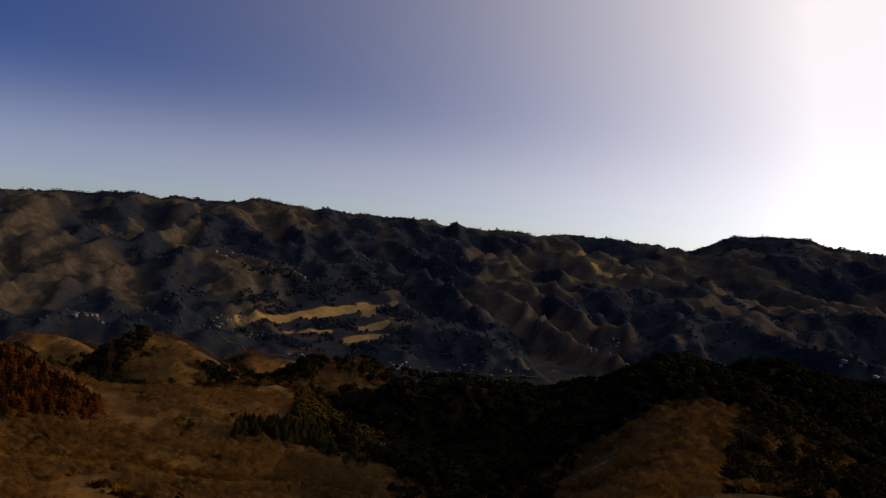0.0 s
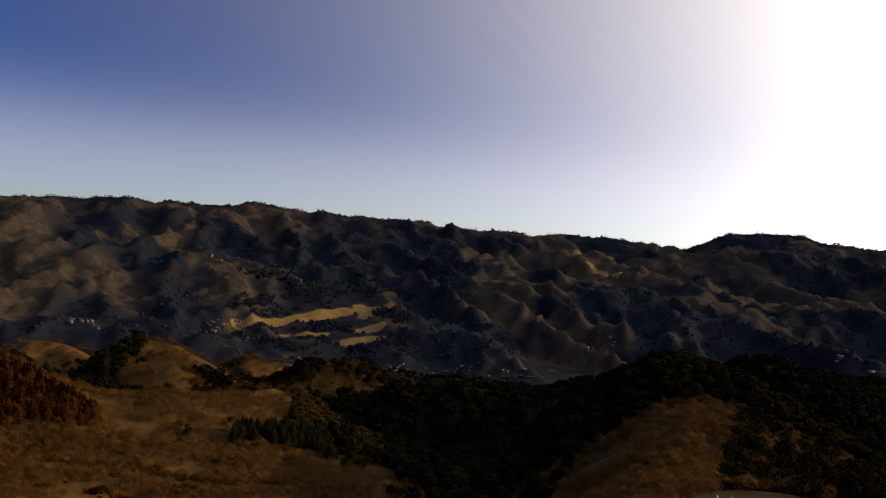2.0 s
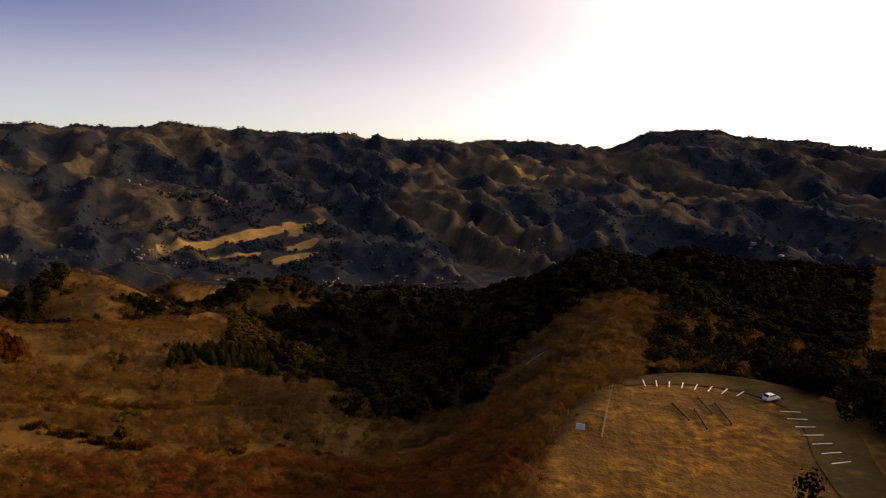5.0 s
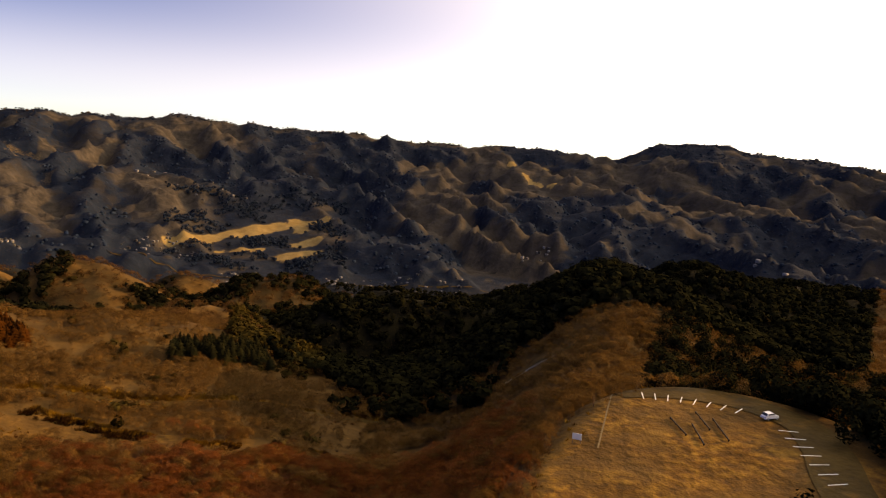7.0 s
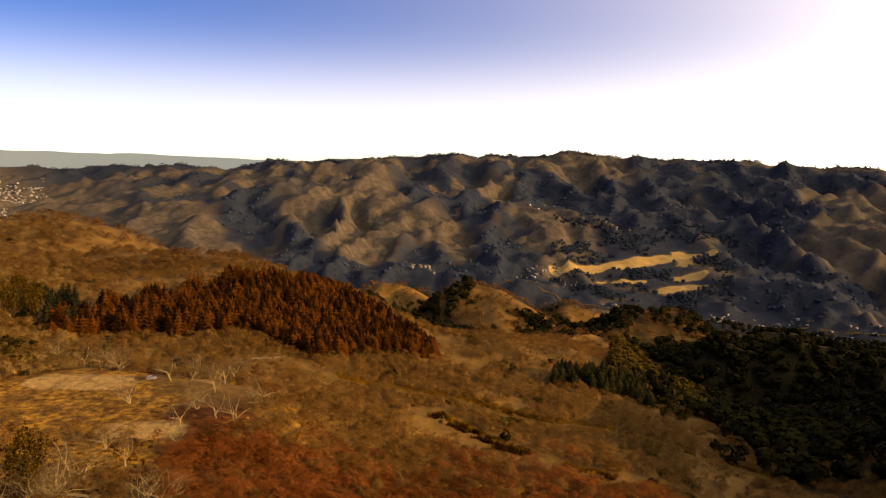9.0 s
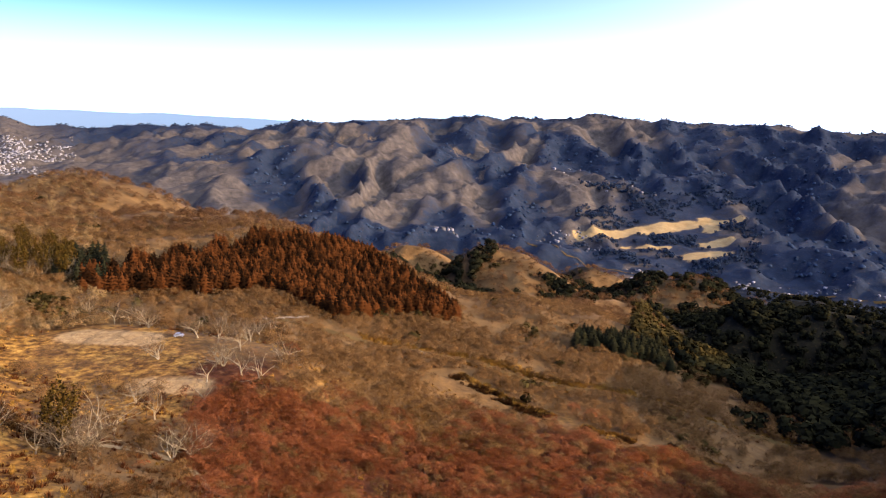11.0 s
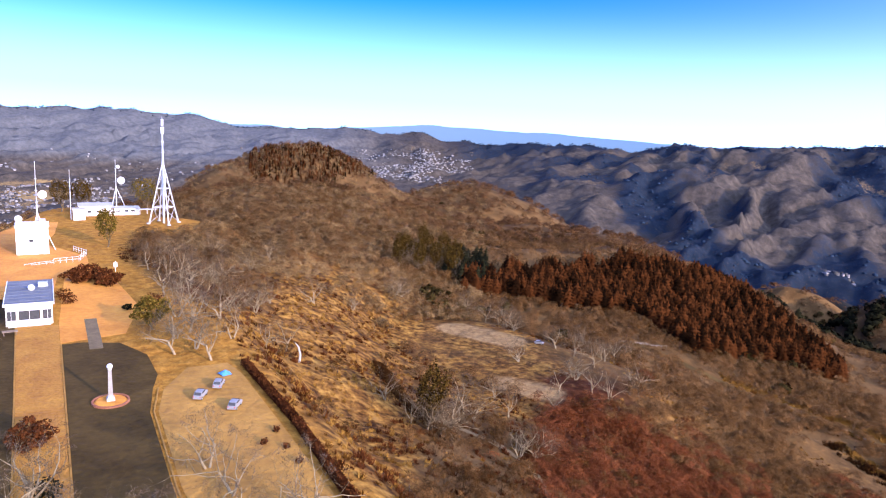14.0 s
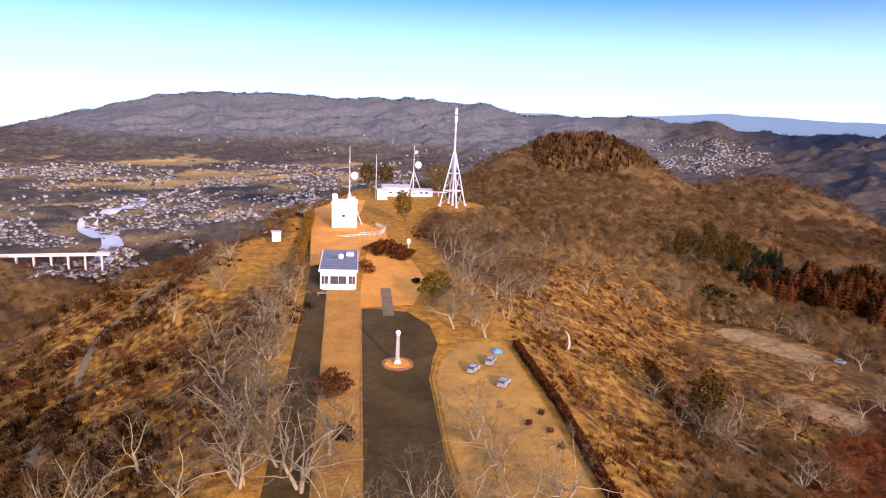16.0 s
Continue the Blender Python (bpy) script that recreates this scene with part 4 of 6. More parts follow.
p = np.concatenate([along(ROAD[2:8], 1300, 84, 3.5, 9.0), along(ROAD[7:10], 160, 85, 3.0, 8.0), along(ROAD[3:7], 260, 86, 1.2, -5.0)])
scatter("roadside_grass", BRUSH, p, rough.uniform(0.8, 2.6, len(p)), [DRY], "tall orange dry grass beside the slope road", "brush", 87)
p = np.concatenate([along(BAY_ROAD[1:], 90, 56, 5.0, 19.0), along(BAY_ROAD[2:], 60, 57, 5.0, 32.0)])
scatter("dark_evergreens", NEAR_ROUND, p, rough.uniform(5, 10, len(p)), [PINE], "dark evergreen trees along the parking bays", "woods", 58, (0.9, 1.4))
# dark brush laid out as the cast shadow of the round evergreen
p = along([(-216, 99), (-200, 95), (-184, 92), (-165, 94)], 330, 88, 1.1)
scatter("tree_shadow_brush", BRUSH, p, rough.uniform(1.2, 2.6, len(p)), [DARKSCRUB], "dark low brush laid as the evergreen's shadow on the slope", "brush", 89)


# ---- towns ----
def house_template(seed, flat=False):
    rng = np.random.default_rng(seed)
    w, d, h, r = 0.5, rng.uniform(0.35, 0.6), rng.uniform(0.42, 0.6), 0.22
    v = [(-w, -d, -.3), (w, -d, -.3), (w, d, -.3), (-w, d, -.3), (-w, -d, h), (w, -d, h), (w, d, h), (-w, d, h)]
    f = [(0, 1, 5), (0, 5, 4), (1, 2, 6), (1, 6, 5), (2, 3, 7), (2, 7, 6), (3, 0, 4), (3, 4, 7)]
    m = [0] * 8
    if flat:
        f += [(4, 5, 6), (4, 6, 7)]
        m += [0, 0]
    else:
        e = 1.12
        v += [(-w * e, -d * e, h - .03), (w * e, -d * e, h - .03), (w * e, d * e, h - .03), (-w * e, d * e, h - .03), (-w * e, 0, h + r), (w * e, 0, h + r)]
        f += [(8, 9, 13), (8, 13, 12), (10, 11, 12), (10, 12, 13), (11, 8, 12), (9, 10, 13)]
        m += [1] * 4 + [0] * 2
    return np.array(v, float), np.array(f), np.array(m)


HOUSES = [house_template(s) for s in range(4)] + [house_template(9, True)]
WALL_FAR = surface("house_walls", (0.0583, 0.0559, 0.0524), (0.242, 0.23, 0.215), 0.03, tone=True, spread=1.1, bump=0)
ROOF_FAR = surface("house_roofs", (0.0319, 0.0319, 0.0372), (0.173, 0.16, 0.166), 0.02, tone=True, spread=1.3, bump=0, rough=0.6)


def town(name, n, az0, az1, d0, d1, seed, label, lo=9, hi=17, keep=None):
    p = spread(n, az0, az1, d0, d1, seed, keep)
    p[:, 2] += 0.1
    return scatter(name, HOUSES, p, sized(p, lo, hi, seed + 1), [WALL_FAR, ROOF_FAR], label, "town", seed + 2, (0.9, 1.3), 0.0)


def town_keep(x, y, az, d):
    river = np.abs(az - (107.5 + 5 * np.sin((d - 1500) / 230.0))) < 1.3
    return np.where(river, 0, 1) * np.clip(3.2 * (fbm(x / 150, y / 150, 120, 3) - 0.36), 0, 1) * (height(x, y) < -235)


town("valley_town", 17000, 86, 122, 1250, 2900, 200, "dense pale houses of the valley town", 4, 8, town_keep)
town("far_town", 4200, 58.3, 68, 2950, 4000, 210, "pale far town between the hills", 4, 8, lambda x, y, az, d: np.clip(3 * (fbm(x / 200, y / 200, 130, 3) - 0.33), 0, 1))
town("valley_village", 170, 17.8, 23.6, 1700, 1900, 220, "small village at the foot of the far hills", 3, 6, lambda x, y, az, d: height(x, y) < -240)
town("valley_village", 30, 29.5, 31.5, 1690, 1780, 225, "small village at the foot of the far hills", 4, 7.5)
town("valley_village", 45, -10.5, -8.2, 1780, 1980, 230, "small village at the foot of the far hills", 4, 7.5)
town("valley_village", 130, -4, 16, 1480, 1580, 235, "row of houses along the valley road", 2.6, 5)
town("valley_village", 14, -31, -24, 1700, 2000, 240, "scattered houses in the hazy valley", 6, 10)
town("hill_hamlet", 26, 14, 22, 2200, 2600, 245, "scattered houses high on the far slope", 5, 9)
town("hill_hamlet", 900, 70, 104, 2500, 4000, 250, "scattered pale houses on the far slope", 5, 10, lambda x, y, az, d: fbm(x / 150, y / 150, 131, 2) > 0.63)

# far plain and mountains beyond the gap, their pale haze a painted blue glow
az = np.arange(34, 80, 0.2)
top = EYE[2] + 4960 * np.tan(np.radians(-1.7 + 0.8 * fbm(az / 7, 0 * az, 140, 4) - 0.4 * step(62, 78, az)))
x, y = -4960 * np.sin(np.radians(az)), 4960 * np.cos(np.radians(az))
n = len(az)
i = np.arange(n - 1)
pale, pn, pl, pb = tree_of("haze_glow_blue")
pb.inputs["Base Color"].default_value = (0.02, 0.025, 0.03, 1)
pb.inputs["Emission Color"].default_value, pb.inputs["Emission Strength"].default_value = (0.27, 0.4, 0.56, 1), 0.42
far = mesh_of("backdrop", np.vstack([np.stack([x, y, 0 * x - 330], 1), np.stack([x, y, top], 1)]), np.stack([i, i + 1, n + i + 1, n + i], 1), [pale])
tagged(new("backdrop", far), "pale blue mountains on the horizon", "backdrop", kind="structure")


# ---- building helpers ----
def part(name, bm, material, parent, label=""):
    me = bpy.data.meshes.new(name)
    bm.to_mesh(me)
    bm.free()
    me.materials.append(material)
    ob = new(name, me)
    ob.parent = parent
    return tagged(ob, label)


def thing(name, x, y, z, rz=0, label="", category="", group=""):
    ob = new(name)
    ob.empty_display_size = 0.2
    ob.matrix_world = pose(x, y, z, 0, 0, rz)
    return tagged(ob, label, category, group)


def box(bm, c, s, bevel=0.0, rot=None):
    m = Matrix.Translation(c) @ (rot or Matrix.Identity(4)) @ Matrix.Diagonal((*s, 1))
    r = bmesh.ops.create_cube(bm, size=1.0, matrix=m)
    if bevel:
        es = list({e for v in r["verts"] for e in v.link_edges})
        bmesh.ops.bevel(bm, geom=es, offset=bevel, segments=1, affect='EDGES')
    return bm


def boxes(*items):
    bm = bmesh.new()
    for it in items:
        box(bm, *it)
    return bm


def tube(bm, p, q, r0, r1=None, n=8):
    p, q = Vector(p), Vector(q)
    turn = (q - p).to_track_quat("Z", "Y").to_matrix().to_4x4()
    bmesh.ops.create_cone(bm, cap_ends=True, segments=n, radius1=r0, radius2=r0 if r1 is None else r1, depth=(q - p).length,
                          matrix=Matrix.Translation((p + q) / 2) @ turn)
    return bm


def tubes(*items, n=8):
    bm = bmesh.new()
    for it in items:
        tube(bm, *it, n=n)
    return bm


def ribbon(name, path, width, material, label, lift=0.06, cols=4, kind="structure", step_m=3.0, category="road"):
    """A strip laid over the land along a line of places."""
    pts = [Vector((*q, 0)) for q in path]
    fine = []
    for i in range(len(pts) - 1):
        a, b, c, e = pts[max(i - 1, 0)], pts[i], pts[i + 1], pts[min(i + 2, len(pts) - 1)]
        k = max(int((c - b).length / step_m), 1)
        fine += [Vector([catmull(a[m], b[m], c[m], e[m], j / k) for m in range(3)]) for j in range(k)]
    fine.append(pts[-1])
    v, f = [], []
    for i, q in enumerate(fine):
        t = (fine[min(i + 1, len(fine) - 1)] - fine[max(i - 1, 0)]).normalized()
        s = Vector((-t.y, t.x, 0))
        for j in range(cols + 1):
            o = q + s * width * (j / cols - 0.5)
            v.append((o.x, o.y))
        if i:
            n0, n1 = (i - 1) * (cols + 1), i * (cols + 1)
            f += [(n0 + j, n1 + j, n1 + j + 1, n0 + j + 1) for j in range(cols)]
    v = np.array(v)
    z = height(v[:, 0], v[:, 1]) + lift
    f = np.array(f)[:, ::-1]
    me = mesh_of(name, np.column_stack([v, z]), f, [material])
    return tagged(new(name, me), label, category, kind=kind)


def sheet(name, outline, z, material, label, thick=0.05, category="pavement"):
    """A flat slab of ground of the given outline."""
    bm = bmesh.new()
    face = bm.faces.new([bm.verts.new((x, y, z)) for x, y in outline])
    if face.normal.z < 0:
        face.normal_flip()
    r = bmesh.ops.extrude_face_region(bm, geom=[face])
    bmesh.ops.translate(bm, vec=(0, 0, thick), verts=[g for g in r["geom"] if isinstance(g, bmesh.types.BMVert)])
    bmesh.ops.recalc_face_normals(bm, faces=bm.faces)
    me = bpy.data.meshes.new(name)
    bm.to_mesh(me)
    bm.free()
    me.materials.append(material)
    return tagged(new(name, me), label, category, kind="structure")


ASPHALT = surface("worn_asphalt", (0.0284, 0.018, 0.00473), (0.0736, 0.047, 0.0126), 0.1, bump=0.2, spec=0.06)
GRAVEL = surface("tan_gravel", (0.19, 0.0934, 0.0118), (0.342, 0.183, 0.0275), 0.1, bump=0.3)
SOIL = surface("orange_soil", (0.322, 0.122, 0.0108), (0.524, 0.242, 0.0269), 0.1, bump=0.3)
LAWN = surface("dead_lawn", (0.201, 0.0837, 0.00714), (0.36, 0.177, 0.0181), 0.15, bump=0.4)
CONCRETE = surface("pale_concrete", (0.288, 0.272, 0.248), (0.448, 0.432, 0.4), 0.4, bump=0.15)
WHITE = surface("white_paint", (0.56, 0.552, 0.528), (0.672, 0.664, 0.648), 0.5, rough=0.55, bump=0.05)
ROOF_GREY = surface("grey_roof", (0.08, 0.085, 0.09), (0.135, 0.14, 0.15), 0.25, rough=0.6, bump=0.1)
GLASS = surface("dark_glass", (0.03, 0.032, 0.035), (0.06, 0.06, 0.06), 0.3, rough=0.08, bump=0)
STEEL = surface("galvanised_steel", (0.4, 0.4, 0.4), (0.544, 0.544, 0.544), 0.6, rough=0.5, metal=0.3, bump=0)
BRICK = surface("brick_red", (0.157, 0.056, 0.0252), (0.258, 0.112, 0.056), 1.2, bump=0.2)
PATHWAY = surface("worn_path", (0.0823, 0.0588, 0.0255), (0.153, 0.112, 0.051), 0.4, bump=0.15)
STONE = surface("weathered_stone", (0.16, 0.148, 0.132), (0.296, 0.272, 0.24), 0.8, bump=0.2)
DARK = surface("dark_rubber", (0.015, 0.015, 0.015), (0.035, 0.035, 0.035), 2.0, bump=0.1)
CARPAINT = surface("silver_paint", (0.197, 0.197, 0.199), (0.263, 0.259, 0.26), 0.3, rough=0.4, metal=0.15, bump=0)
CARWHITE = surface("white_car_paint", (0.72, 0.72, 0.71), (0.82, 0.82, 0.81), 0.3, rough=0.3, bump=0)
CARBLUE = surface("grey_blue_paint", (0.186, 0.184, 0.181), (0.24, 0.226, 0.215), 0.3, rough=0.3, metal=0.3, bump=0)
TARP = surface("blue_tarp", (0.04, 0.128, 0.336), (0.096, 0.256, 0.544), 0.9, rough=0.5, bump=0.4)
WOOD = surface("weathered_wood", (0.112, 0.0784, 0.0504), (0.224, 0.168, 0.112), 1.0, bump=0.3)
LAMPRED = surface("lamp_red", (0.3, 0.02, 0.02), (0.4, 0.03, 0.03), 1.0, rough=0.3, bump=0)

# ---- hilltop grounds ----
sheet("plaza", [(-86, 1.5), (-186, 1.5), (-186, 6), (-183, 14), (-172, 19), (-158, 19.5), (-150, 17.5), (-138, 15.5), (-108, 15.2), (-86, 15.5)], 0.0, ASPHALT, "worn dark asphalt plaza round the monument")
sheet("road_top", [(-86, -13.5), (-230, -15), (-232, -9.5), (-205, -8.8), (-86, -6.3)], 0.0, ASPHALT, "worn dark asphalt lane beside the lawn", category="road")
sheet("lawn_strip", [(-90, -5.9), (-203, -8.4), (-203, 1.1), (-90, 1.1)], 0.0, LAWN, "strip of dead tan lawn between lane and plaza", 0.09, "lawn")
sheet("forecourt", [(-187, 1.2), (-204, 1.2), (-262, 4), (-262, 17), (-215, 22), (-190, 16)], 0.0, SOIL, "bare orange soil beside the rest house", 0.07, "soil")
sheet("footpath", [(-180, 7.2), (-206, 7.2), (-206, 10.2), (-180, 10.2)], 0.04, PATHWAY, "grey-brown concrete footpath across the soil", 0.07, "path")
sheet("parking_lot", [(-90, 17.5), (-108, 16.4), (-138, 17), (-149, 19.5), (-160, 26), (-160, 35), (-152, 36.5), (-128, 37), (-90, 37.5)], 0.0, GRAVEL, "tan gravel parking lot", 0.07)
sheet("dirt_track", [(-232, -15.5), (-340, -22), (-372, -8), (-372, 4), (-340, 2), (-318, -2), (-290, 12), (-262, 12), (-262, 2), (-236, 0), (-236, -9)], 0.0, SOIL, "bare orange soil track along the crest", 0.07, "path")
for (ax, ay), (bx, by) in (((-88, 16.3), (-108, 15.7)), ((-108, 15.7), (-138, 16.2)), ((-138, 16.2), (-150, 18.6)), ((-90, 1.3), (-186, 1.3)), ((-88, -6.1), (-203, -8.6))):
    bm = bmesh.new()
    L = math.hypot(bx - ax, by - ay)
    box(bm, (0, 0, 0.1), (L, 0.3, 0.2), 0.03)
    k = thing("kerb", (ax + bx) / 2, (ay + by) / 2, 0.02, math.degrees(math.atan2(by - ay, bx - ax)), "low tan stone kerb along the asphalt", "kerb", "kerbs")
    part("kerb_stone", bm, GRAVEL, k)

ribbon("road_slope", ROAD, 5.0, ASPHALT, "narrow grey road round the lower slope", 0.35)
ribbon("path_glade", [(-176, 98), (-166, 104), (-156, 112), (-146, 115), (-138, 113), (-124, 107), (-112, 99)], 2.4, PATHWAY, "worn path round the foot of the grassy slope", 0.2, category="path")
ribbon("path_slope", [(39, 134), (61, 198), (84, 262), (120, 352), (135, 375)], 0.35, PATHWAY, "narrow dirt path down the spur", 0.2, category="path")
ribbon("track_west", [(-100, -60), (-150, -66), (-215, -78), (-262, -70)], 2.2, PATHWAY, "dark track under the western slope", 0.3, category="path")
ribbon("river", [polar(a, d) for a, d in ((118, 1240), (113, 1300), (109.5, 1400), (108.6, 1560), (110.2, 1720), (109.2, 1860), (106.8, 1980), (106.6, 2100))], 40,
       surface("river_water", (0.25, 0.27, 0.29), (0.4, 0.41, 0.42), 0.01, rough=0.55, bump=0.05), "pale shallow river through the town", 1.6, 6, step_m=25, category="river")
ribbon("valley_road", [polar(a, d) for a, d in ((-8, 1560), (0, 1530), (6, 1520), (12, 1530), (18, 1570), (24, 1620))], 5, ASPHALT, "pale road along the valley", 1.0, 2, step_m=20)


# ---- rest house ----
def rest_house():
    h = thing("rest_house", -205, -5.4, 0.05, 0, "white flat-roofed rest house with wide dark windows", "house")
    W, D, H = 10.6, 26.0, 5.4
    part("wall", boxes(((-D / 2, W / 2 - .15, H / 2), (D, .3, H)), ((-D / 2, -W / 2 + .15, H / 2), (D, .3, H)), ((-D + .15, 0, H / 2), (.3, W - .6, H)),
                       ((-.15, 0, 0.65), (.3, W - .6, 1.3)), ((-.15, 0, 4.7), (.3, W - .6, 1.4))), WHITE, h)
    part("pillar", boxes(((-.1, -2.7, 2.65), (.5, .6, 2.8), .03)), WHITE, h)
    part("pillar", boxes(((-.1, 2.7, 2.65), (.5, .6, 2.8), .03)), WHITE, h)
    for y, w in ((-4.1, 2.0), (0, 4.6), (4.1, 2.0)):
        win = part("window", boxes(((-.3, y, 2.65), (.06, w, 2.7))), GLASS, h)
        part("frame", boxes(((-.2, y, 1.37), (.14, w, .12)), ((-.2, y, 3.93), (.14, w, .12)), ((-.2, y, 2.65), (.12, .1, 2.44))), STEEL, win)
    part("roof", boxes(((-D / 2 - .2, 0, H + .15), (D + 1.0, W + .8, .3), .04)), ROOF_GREY, h, "flat grey roof sheeting")
    part("parapet", boxes(((.35, 0, H + .25), (.25, W + 1.0, .7), .03), ((-D / 2, W / 2 + .4, H + .3), (D + 1.0, .2, .45), .03), ((-D / 2, -W / 2 - .4, H + .3), (D + 1.0, .2, .45), .03)), WHITE, h)
    for i in range(7):
        part("roof_seam", boxes(((-3.2 - i * 3.4, 0, H + .34), (.12, W + .3, .1))), ROOF_GREY, h)
    bm = bmesh.new()
    bmesh.ops.create_uvsphere(bm, u_segments=12, v_segments=8, radius=.9, matrix=Matrix.Translation((-15, .4, H + .9)))
    tube(bm, (-15, .4, H + .2), (-15, .4, H + .9), .5)
    part("vent_dome", bm, WHITE, h, "white round roof vent")
    part("air_unit", boxes(((-19, 3.2, H + .8), (2.2, 2.4, 1.1), .05)), STEEL, h)
    part("step", boxes(((.7, 0, .15), (1.2, W * .9, .3), .03)), CONCRETE, h)
    return h


rest_house()
bench = thing("notice_table", -197.5, -9.6, 0.1, 5, "low weathered wooden table beside the rest house", "table")
part("tabletop", boxes(((0, 0, .95), (1.6, 3.4, .16), .03)), WOOD, bench)
for sx in (-.5, .5):
    for sy in (-1.3, 1.3):
        part("leg", boxes(((sx, sy, .43), (.16, .16, .88))), WOOD, bench)


# ---- monument ----
def monument():
    m = thing("monument", -146, 9.2, 0.05, 0, "pale stone pillar with a white globe in a brick-edged bed", "monument")
    bm = bmesh.new()
    for i in range(40):
        a = 2 * math.pi * i / 40
        box(bm, (3.3 * math.cos(a), 3.3 * math.sin(a), .2), (.4, .48, .45), .03, Matrix.Rotation(a, 4, 'Z'))
    part("brick_ring", bm, BRICK, m, "ring of red brick edging")
    bm = bmesh.new()
    bmesh.ops.create_cone(bm, cap_ends=True, segments=32, radius1=3.15, radius2=2.7, depth=.4, matrix=Matrix.Translation((0, 0, .2)))
    part("flower_bed", bm, SOIL, m)
    part("plinth", boxes(((0, 0, .6), (1.5, 1.5, .8), .06), ((0, 0, 1.1), (1.1, 1.1, .3), .04)), CONCRETE, m)
    bm = bmesh.new()
    bmesh.ops.create_cone(bm, cap_ends=True, segments=4, radius1=.6, radius2=.46, depth=5.6, matrix=Matrix.Translation((0, 0, 4.0)) @ Matrix.Rotation(radians(45), 4, 'Z'))
    part("shaft", bm, STONE, m)
    bm = bmesh.new()
    bmesh.ops.create_uvsphere(bm, u_segments=20, v_segments=12, radius=.55, matrix=Matrix.Translation((0, 0, 7.45)))
    part("globe", bm, WHITE, m, "white round globe")
    bm = bmesh.new()
    tube(bm, (0, 0, 6.78), (0, 0, 6.98), .45, .36, 12)
    part("collar", bm, CONCRETE, m)
    return m


monument()


# ---- telecom station ----
def dish(bm, c, r, facing):
    f = Vector(facing).normalized().to_track_quat("Z", "Y").to_matrix().to_4x4()
    bmesh.ops.create_cone(bm, cap_ends=True, segments=20, radius1=r * .35, radius2=r, depth=r * .5, matrix=Matrix.Translation(c) @ f)
    bmesh.ops.create_cone(bm, cap_ends=True, segments=20, radius1=r, radius2=r * .9, depth=r * .25, matrix=Matrix.Translation(Vector(c) + Vector(facing).normalized() * r * .37) @ f)
    return bm


def relay_building():
    b = thing("relay_building", -303, -5.5, 0.05, 0, "white concrete relay building with roof equipment", "building")
    part("wall", boxes(((0, 0, 5.2), (11, 10.6, 10.4), .06)), WHITE, b)
    part("roof", boxes(((0, 0, 10.5), (11.6, 11.2, .35), .05)), WHITE, b)
    part("door", boxes(((5.53, 2.8, 1.2), (.08, 1.2, 2.3))), STEEL, b)
    win = part("window", boxes(((5.52, -.4, 5.2), (.06, 1.3, 1.0))), GLASS, b)
    part("sill", boxes(((5.6, -.4, 4.6), (.2, 1.6, .12))), CONCRETE, win)
    part("vent", boxes(((5.55, 4.2, 4.6), (.2, .9, 2.2), .03)), STEEL, b)
    for i, (x, y, s) in enumerate(((3, -4, 1.6), (3.5, -1.4, 1.2), (3.2, 1.4, 1.3), (0, 3.4, 1.8))):
        part("roof_unit", boxes(((x, y, 10.7 + s / 2), (s, s * 1.2, s), .05)), STEEL if i % 2 else WHITE, b)
    bm = bmesh.new()
    bmesh.ops.create_uvsphere(bm, u_segments=12, v_segments=8, radius=1.3, matrix=Matrix.Translation((2.5, -4.2, 13.0)))
    part("radome", bm, WHITE, b)
    for i in range(9):
        part("rail_post", boxes(((5.4, -5 + i * 1.25, 11.3), (.08, .08, 1.2))), STEEL, b)
    part("rail", boxes(((5.4, 0, 11.9), (.08, 10.4, .08)), ((5.4, 0, 11.3), (.06, 10.4, .06))), STEEL, b)


relay_building()


def antenna_mast(x, y, z, tall, label, dish_at=None, r=1.6, braces=True, rad=.28):
    m = thing("antenna_mast", x, y, z, 0, label, "mast", "antenna masts")
    part("pole", tubes(((0, 0, -.5), (0, 0, tall * .55), rad, rad * .85), ((0, 0, tall * .55), (0, 0, tall), rad * .6, rad * .35)), STEEL, m)
    for k in range(6):
        part("collar", tubes(((0, 0, tall * (.15 + .13 * k)), (0, 0, tall * (.15 + .13 * k) + .3), rad * 1.5)), STEEL, m)
    if braces:
        for a in (200, 320, 80):
            c, s = math.cos(radians(a)), math.sin(radians(a))
            part("brace", tubes(((c * tall * .17, s * tall * .17, -.3), (0, 0, tall * .42), rad * .6)), STEEL, m)
    for (h, rr, side) in (dish_at or ()):
        bm = bmesh.new()
        dish(bm, (1.0, side, h), rr, (1, .25, 0))
        d = part("dish", bm, WHITE, m, "white round microwave dish")
        part("bracket", tubes(((0, 0, h), (.8, side, h), .12)), STEEL, d)


antenna_mast(-306, -3.6, 0, 34, "pale steel mast with one microwave dish", [(21.5, 1.6, 1.9)])
antenna_mast(-378, 9.6, 0.0, 24, "thin pale steel mast beside a cabin", None, braces=False, rad=.22)
antenna_mast(-396, 31, 3.6, 24, "pale lattice-braced mast with two dishes", [(13.5, 1.9, 2.2), (20.5, 0.9, 1.0)])


def cabin():
    c = thing("equipment_cabin", -378, 13, 0.05, 0, "small white equipment cabin", "cabin")
    part("wall", boxes(((0, 0, 2.6), (5, 5.2, 5.2), .05)), WHITE, c)
    part("roof", boxes(((0, 0, 5.3), (5.6, 5.8, .25), .04)), CONCRETE, c)
    part("door", boxes(((2.53, 1.2, 1.2), (.08, 1.1, 2.2))), STEEL, c)


cabin()


